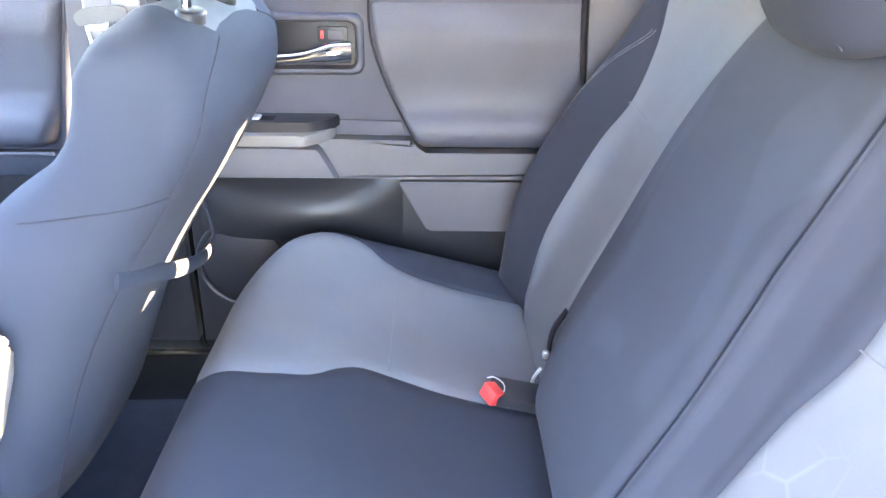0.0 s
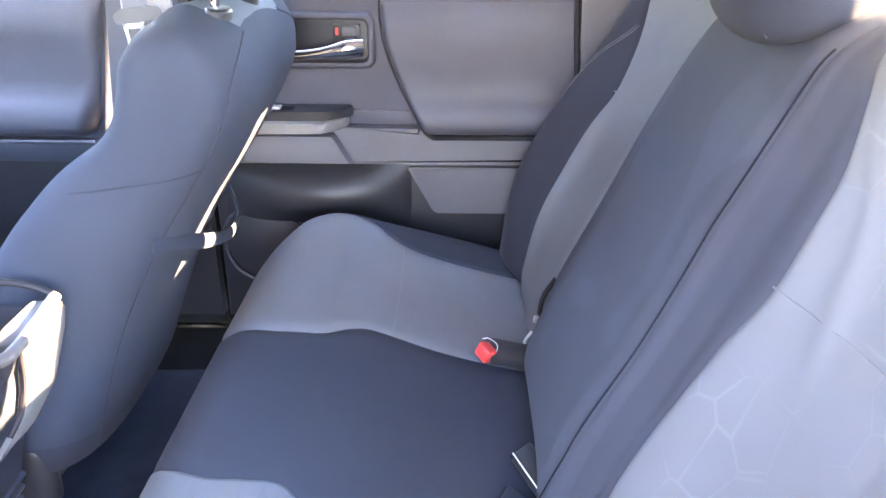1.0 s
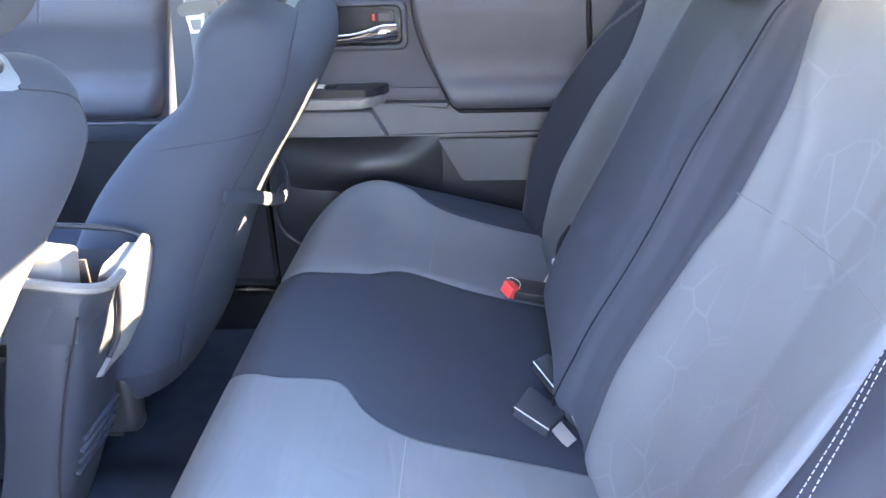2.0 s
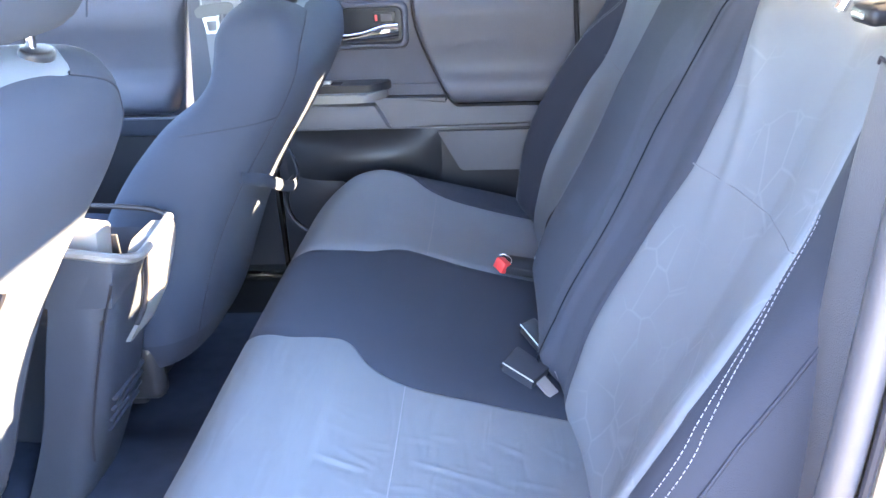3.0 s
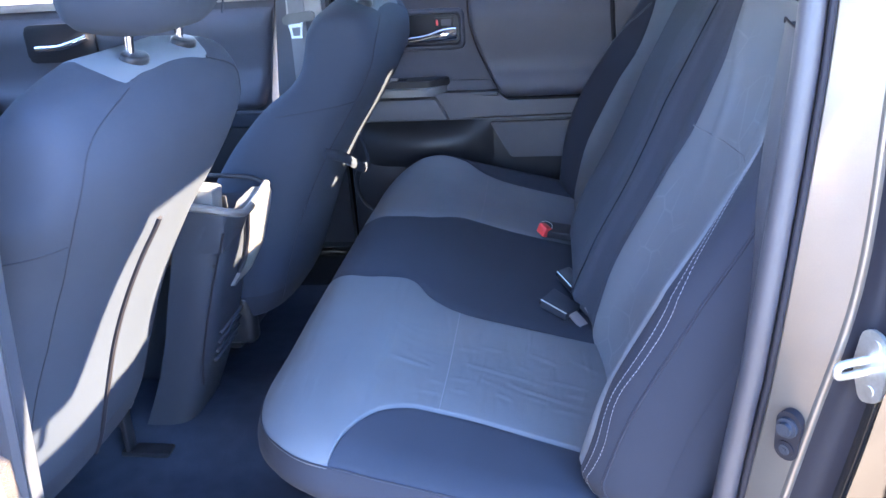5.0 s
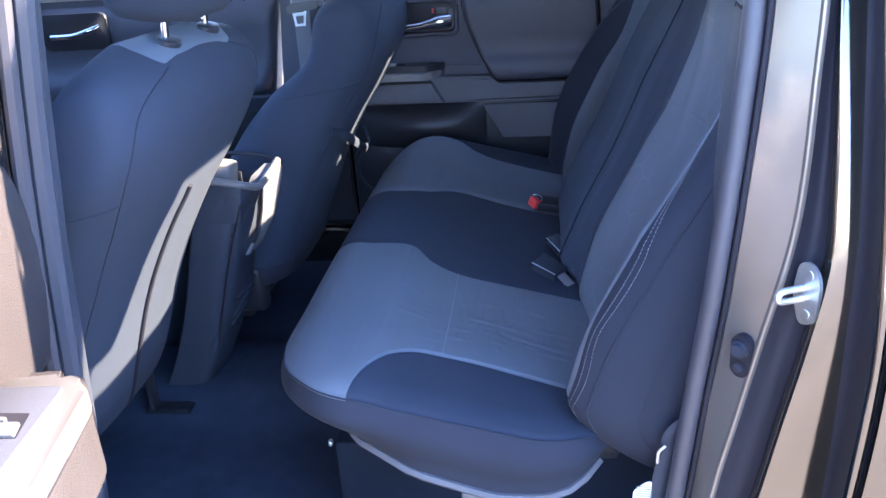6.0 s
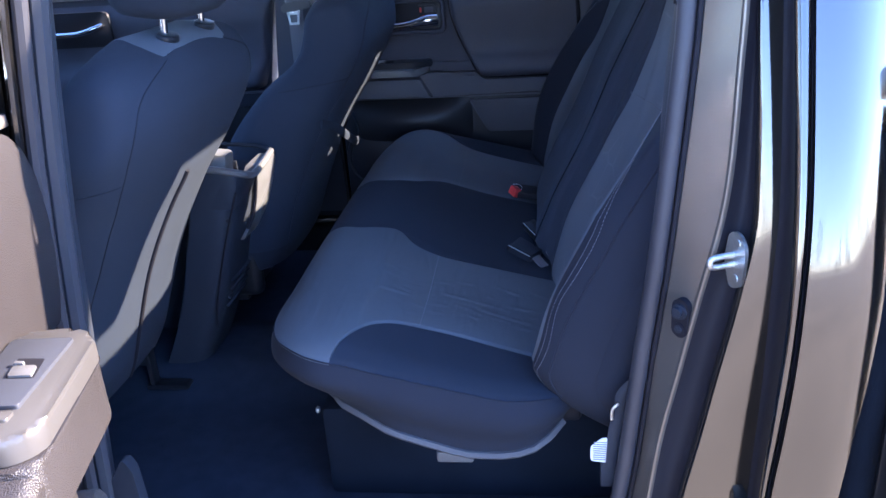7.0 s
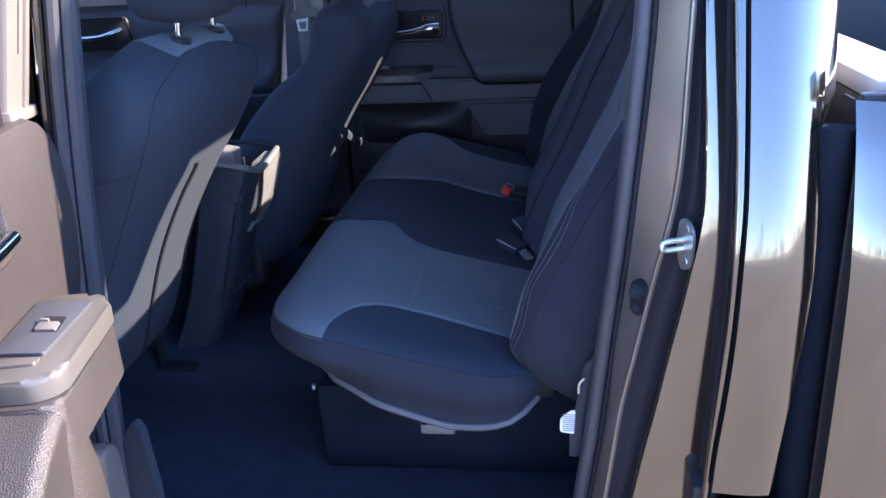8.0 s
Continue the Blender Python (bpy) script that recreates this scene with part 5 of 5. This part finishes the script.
corner_turn = curve([(0.80, 0.25), (0.935, 0.42), (1.02, 0.55), (1.18, 0.68), (1.275, 0.66), (1.307, 0.68), (1.335, 0.95), (1.352, 1.35), (1.37, 1.55), (1.75, 1.57)])


def corner(u, v):
    z = 0.815 + 0.935 * v
    tuck = tumble(z)
    x0 = shut(z) + 0.003
    if u < 0.4:
        k = u / 0.4
        return (x0 + (0.625 - x0) * k, -0.860 - 0.004 * math.sin(k * math.pi / 2) + tuck, z)
    a = (u - 0.4) / 0.6 * corner_turn(z)
    return (0.625 + 0.08 * math.sin(a), -0.864 + 0.075 * (1 - math.cos(a)) + tuck, z)


def corner_back(u, v):
    z = 0.56 + 1.19 * v
    a = corner_turn(z)
    x, y = 0.625 + 0.08 * math.sin(a), -0.864 + 0.075 * (1 - math.cos(a)) + tumble(z)
    return (x - 0.004 + (0.684 - x) * u, y + 0.002 + (-0.68 + tumble(z) - y) * u, z)


part("cab_corner", patch(corner, 48, 90), PAINT, cp, "glossy cab corner panel")
part("corner_return", patch(corner_back, 10, 90), PAINT, cp, "dark return behind the cab corner")
part("rocker_end", rbox((0.625, -0.845, 0.70), (0.09, 0.05, 0.19), 0.012), PAINT, cp, "painted rocker end")
part("corner_core", rbox((0.60, -0.79, 0.68), (0.10, 0.08, 0.24), 0.01), PLASTIC_BLACK, cp)
part("weatherstrip", tube([(jin(z) - 0.017, -0.708 + tumble(z) * 0.35, z) for z in (0.56, 0.7, 0.8, 0.9, 1.0, 1.1, 1.2, 1.3, 1.4)] + [(jin(z) - 0.017, -0.708 + tumble(z) * 0.35, z) for z in (1.5, 1.6, 1.74)], 0.0125, 12), STRIP, cp, "dull grey rubber weatherstrip")
part("strip_gap", tube([(jin(z) - 0.0035, -0.7185 + tumble(z) * 0.35, z) for z in (0.56, 0.7, 0.8, 0.9, 1.0, 1.1, 1.2, 1.3, 1.4, 1.5, 1.6, 1.74)], 0.0035, 8), RUBBER, cp, "thin black gap beside the jamb")


trim_edge = curve([(0.60, 0.42), (0.95, 0.448), (1.096, 0.454), (1.16, 0.456), (1.285, 0.458), (1.36, 0.462), (1.43, 0.469), (1.45, 0.470)])


def inner_trim(u, v):
    """The forward face of the lower trim, rolled over along its inner edge."""
    z = 0.60 + 0.832 * v
    xe, xo = trim_edge(z), jin(z) - 0.013
    if u < 0.3:
        a = (1 - u / 0.3) * math.pi / 2
        return (xe + 0.008 - 0.008 * math.cos(a) + 0.10 * max(0.0, 1 - u / 0.12), -0.624 + 0.008 * math.sin(a), z)
    k = (u - 0.3) / 0.7
    return (xe + (xo - xe) * k - 0.003 * math.sin(math.pi * k), -0.624 + (-0.700 + tumble(z) * 0.35 + 0.624) * k, z + 0.004 * (1 - k) - 0.006 * k)


def upper_trim(u, v):
    z = 1.405 + 0.335 * v
    xo = jin(z) - 0.013
    if u < 0.4:
        return (xo - 0.008 + 0.15 * (1 - u / 0.4) ** 1.5, -0.664 - 0.012 * (u / 0.4) + tumble(z) * 0.35, z)
    k = (u - 0.4) / 0.6
    return (xo - 0.008 + 0.008 * k - 0.003 * math.sin(math.pi * k), -0.676 - 0.024 * k + tumble(z) * 0.35, z)


part("inner_trim", patch(inner_trim, 20, 60), TRIM_DARK, cp, "grey inner pillar trim")
part("upper_trim", patch(upper_trim, 16, 24), TRIM_UPPER, cp, "paler upper pillar trim")
top_line = [Vector(inner_trim(0.2 + 0.8 * k / 16, 1.0)) + Vector((-0.0008, 0, 0.0005)) for k in range(17)]
part("trim_joint", tube(top_line, 0.0013, 6), RUBBER, cp, "dark joint above the lower trim")

striker = thing("door_striker", "galvanised steel door striker bolted to the jamb", "door striker")
plate_m = pose(0.533, -0.768, 1.147, 0, 0, -64) @ Matrix.Diagonal((0.8, 0.74, 0.85, 1))


def at_striker(a, d, b):
    return plate_m @ Vector((a, d, b))


part("plate", slab(rounded([(-0.024, -0.005), (-0.016, 0.040), (0.010, 0.044), (0.024, 0.02), (0.020, -0.035), (-0.008, -0.046)], 0.012), -0.006, 0.0, at_striker, 0.002), STEEL, striker)
part("loop", tube([at_striker(*p) for p in smooth_line([(-0.004, 0.0, 0.007), (-0.006, -0.028, 0.0075), (-0.007, -0.044, 0.006), (-0.007, -0.048, 0.0), (-0.007, -0.044, -0.006), (-0.006, -0.028, -0.0075), (-0.004, 0.0, -0.007)], 30)], 0.0039, 10), STEEL, striker, "bright steel loop")
for b in (0.027, -0.027):
    part("bolt", slab([(0.004 + 0.0065 * math.cos(k * math.pi / 5), b + 0.0065 * math.sin(k * math.pi / 5)) for k in range(10)], -0.0072, -0.004, at_striker, 0.001), STEEL, striker, "steel bolt head")
nest(striker, {"bolt": "plate"})
lamp_switch = thing("door_switch", "black rubber door switch on the jamb", "switch")
sw_m = pose(0.479, -0.743, 1.058, 0, 0, -46)


def at_switch(a, d, b):
    return sw_m @ Vector((a, d, b))


part("base", slab([(0.0125 * math.cos(k * math.pi / 12), (0.0145 if k % 24 <= 12 else -0.0145) + 0.0125 * math.sin(k * math.pi / 12)) for k in range(24)], -0.009, 0.004, at_switch, 0.002), RUBBER, lamp_switch)
for b, r, d in ((0.0105, 0.0105, -0.0125), (0.0105, 0.0070, -0.018), (-0.0145, 0.0088, -0.0105), (-0.0145, 0.0055, -0.012), (-0.0145, 0.0025, -0.013)):
    part("plunger", slab([(r * math.cos(k * math.pi / 10), b + r * math.sin(k * math.pi / 10)) for k in range(20)], d, -0.004, at_switch, 0.001), SHELL_DARK if b > 0 or r < 0.006 else RUBBER, lamp_switch, "round rubber plunger")
nest(lamp_switch, {"plunger": "base"})
tag = thing("belt_label", "white printed paper label at the foot of the belt", "label")
part("label", slab(rounded([(0.366, 0.79), (0.405, 0.785), (0.412, 0.82), (0.385, 0.832), (0.366, 0.815)], 0.006), -0.690, -0.688, as_is, 0), PAPER, tag)
for i in range(9):
    part("print", slab([(0.370, 0.793 + 0.0038 * i), (0.404, 0.7915 + 0.0038 * i), (0.404, 0.7927 + 0.0038 * i), (0.370, 0.7942 + 0.0038 * i)], -0.6912, -0.6902, as_is, 0), INK, tag, "bar of small print")
nest(tag, {"print": "label"})
anchor = thing("belt_loop", "dark belt webbing with a small steel loop beside the backrest", "belt loop")
part("webbing", tube(smooth_line([(0.428, -0.69, 0.925), (0.412, -0.69, 0.905), (0.410, -0.69, 0.88), (0.403, -0.69, 0.850), (0.396, -0.688, 0.78)], 20), 0.011, 8, 0.35), SHELL_DARK, anchor)
part("wire", tube(smooth_line([(0.404, -0.697, 0.895), (0.396, -0.697, 0.885), (0.395, -0.697, 0.868)], 12), 0.0022, 8), STEEL, anchor, "small steel loop")
part("strap", rbox((0.394, -0.685, 0.766), (0.026, 0.008, 0.05), 0.003), SHELL_DARK, anchor, "dark belt strap end")

# ---- cargo bed ----
bed = thing("truck_bed", "dark metallic cargo bed with a black rail cap", "truck bed")


def bed_side(u, v):
    x, z = 0.705 + 1.65 * u, 0.55 + 0.795 * v
    lean_in = tumble(z - 0.03)
    nose = max(0.0, 1 - u / 0.02)
    return (x, -0.885 - 0.012 * math.sin(math.pi * v) + 0.015 * nose ** 2 + lean_in + 0.03 * max(0, v - 0.95) * 4, z)


part("side_panel", patch(bed_side, 60, 26), PAINT, bed, "glossy dark side panel")
part("inner_side", rbox((1.54, -0.80, 1.0), (1.65, 0.02, 0.70), 0.005), PLASTIC_BLACK, bed)
part("far_side", rbox((1.54, 0.84, 0.98), (1.65, 0.08, 0.78), 0.02), PLASTIC_BLACK, bed)
part("far_cap", rbox((1.54, 0.83, 1.39), (1.65, 0.12, 0.03), 0.01), PLASTIC_BLACK, bed)
part("front_wall", rbox((0.765, 0, 0.96), (0.04, 1.60, 0.74), 0.01), PLASTIC_BLACK, bed)
part("front_cap", rbox((0.785, 0, 1.345), (0.09, 1.55, 0.03), 0.008), PLASTIC_GREY, bed, "pale bulkhead cap")
part("rail_cap", rbox((1.60, -0.802, 1.372), (1.57, 0.080, 0.030), 0.010), PLASTIC_BLACK, bed, "black rail cap")
part("tie_down", rbox((0.775, -0.828, 1.372), (0.07, 0.036, 0.036), 0.008), STEEL, bed, "bright tie-down fitting")
part("tie_bar", tube(smooth_line([(0.80, -0.835, 1.382), (0.815, -0.835, 1.392), (0.85, -0.835, 1.392), (0.865, -0.835, 1.382)], 12), 0.004, 8), STEEL, bed, "steel tie bar")
part("bed_floor", rbox((1.54, 0, 0.64), (1.65, 1.60, 0.04), 0.01), PLASTIC_BLACK, bed)
part("tailgate", rbox((2.36, 0, 0.98), (0.05, 1.66, 0.78), 0.02), PAINT, bed)
# Added black column stands for the shade between cab and bed.
part("gap_filler", tube([(0.693, -0.80, z) for z in (0.55, 0.7, 0.9, 1.1, 1.31)], 0.022, 10), FELT, bed, "black column standing for the shade in the cab gap")
part("hose", tube([(0.702, -0.785, 1.345), (0.742, -0.812, 1.322)], 0.0025, 8), RUBBER, bed)

nest(bed, {"tie_bar": "tie_down"})

# ---- far trees across the open ground ----
random.seed(41)
wood = bmesh.new()
for k in range(46):
    tx, ty = -70 + 4.6 * k + random.uniform(-3, 3), -random.uniform(62, 95)
    tall = random.uniform(2.6, 6.5) if random.random() < 0.75 else random.uniform(7, 9.5)
    ring_low = [wood.verts.new((tx + 0.14 * math.cos(q * 1.257), ty + 0.14 * math.sin(q * 1.257), 0)) for q in range(5)]
    ring_top = [wood.verts.new((tx + 0.05 * math.cos(q * 1.257), ty + 0.05 * math.sin(q * 1.257), tall * 0.8)) for q in range(5)]
    for q in range(5):
        wood.faces.new((ring_low[q], ring_low[(q + 1) % 5], ring_top[(q + 1) % 5], ring_top[q]))
    wide_at = random.uniform(0.28, 0.5) * tall
    for i in range(130):
        h = random.uniform(0.22, 1.0)
        r = wide_at * math.sqrt(random.random()) * (1.25 - h) * random.uniform(0.7, 1.2)
        a = random.uniform(0, 2 * math.pi)
        c = Vector((tx + r * math.cos(a), ty + r * math.sin(a), tall * h))
        size = random.uniform(0.18, 0.42)
        e1 = Vector((random.uniform(-1, 1), random.uniform(-1, 1), random.uniform(-1, 1))).normalized() * size
        e2 = e1.orthogonal().normalized() * size * random.uniform(0.5, 1.0)
        wood.faces.new([wood.verts.new(c + v) for v in (e1, e2, -e1, -e2)])
far_wood = part("far_trees", wood, LEAF, None, "", False)
tagged(far_wood, "distant scattered dark green trees on open ground", "trees", kind="stuff")

# ---- ground ----
gm = bmesh.new()
bmesh.ops.create_grid(gm, x_segments=60, y_segments=60, size=900)
gr = part("ground", gm, GROUND, None, "", False)
tagged(gr, "dusty tan asphalt open ground", "ground", kind="structure")
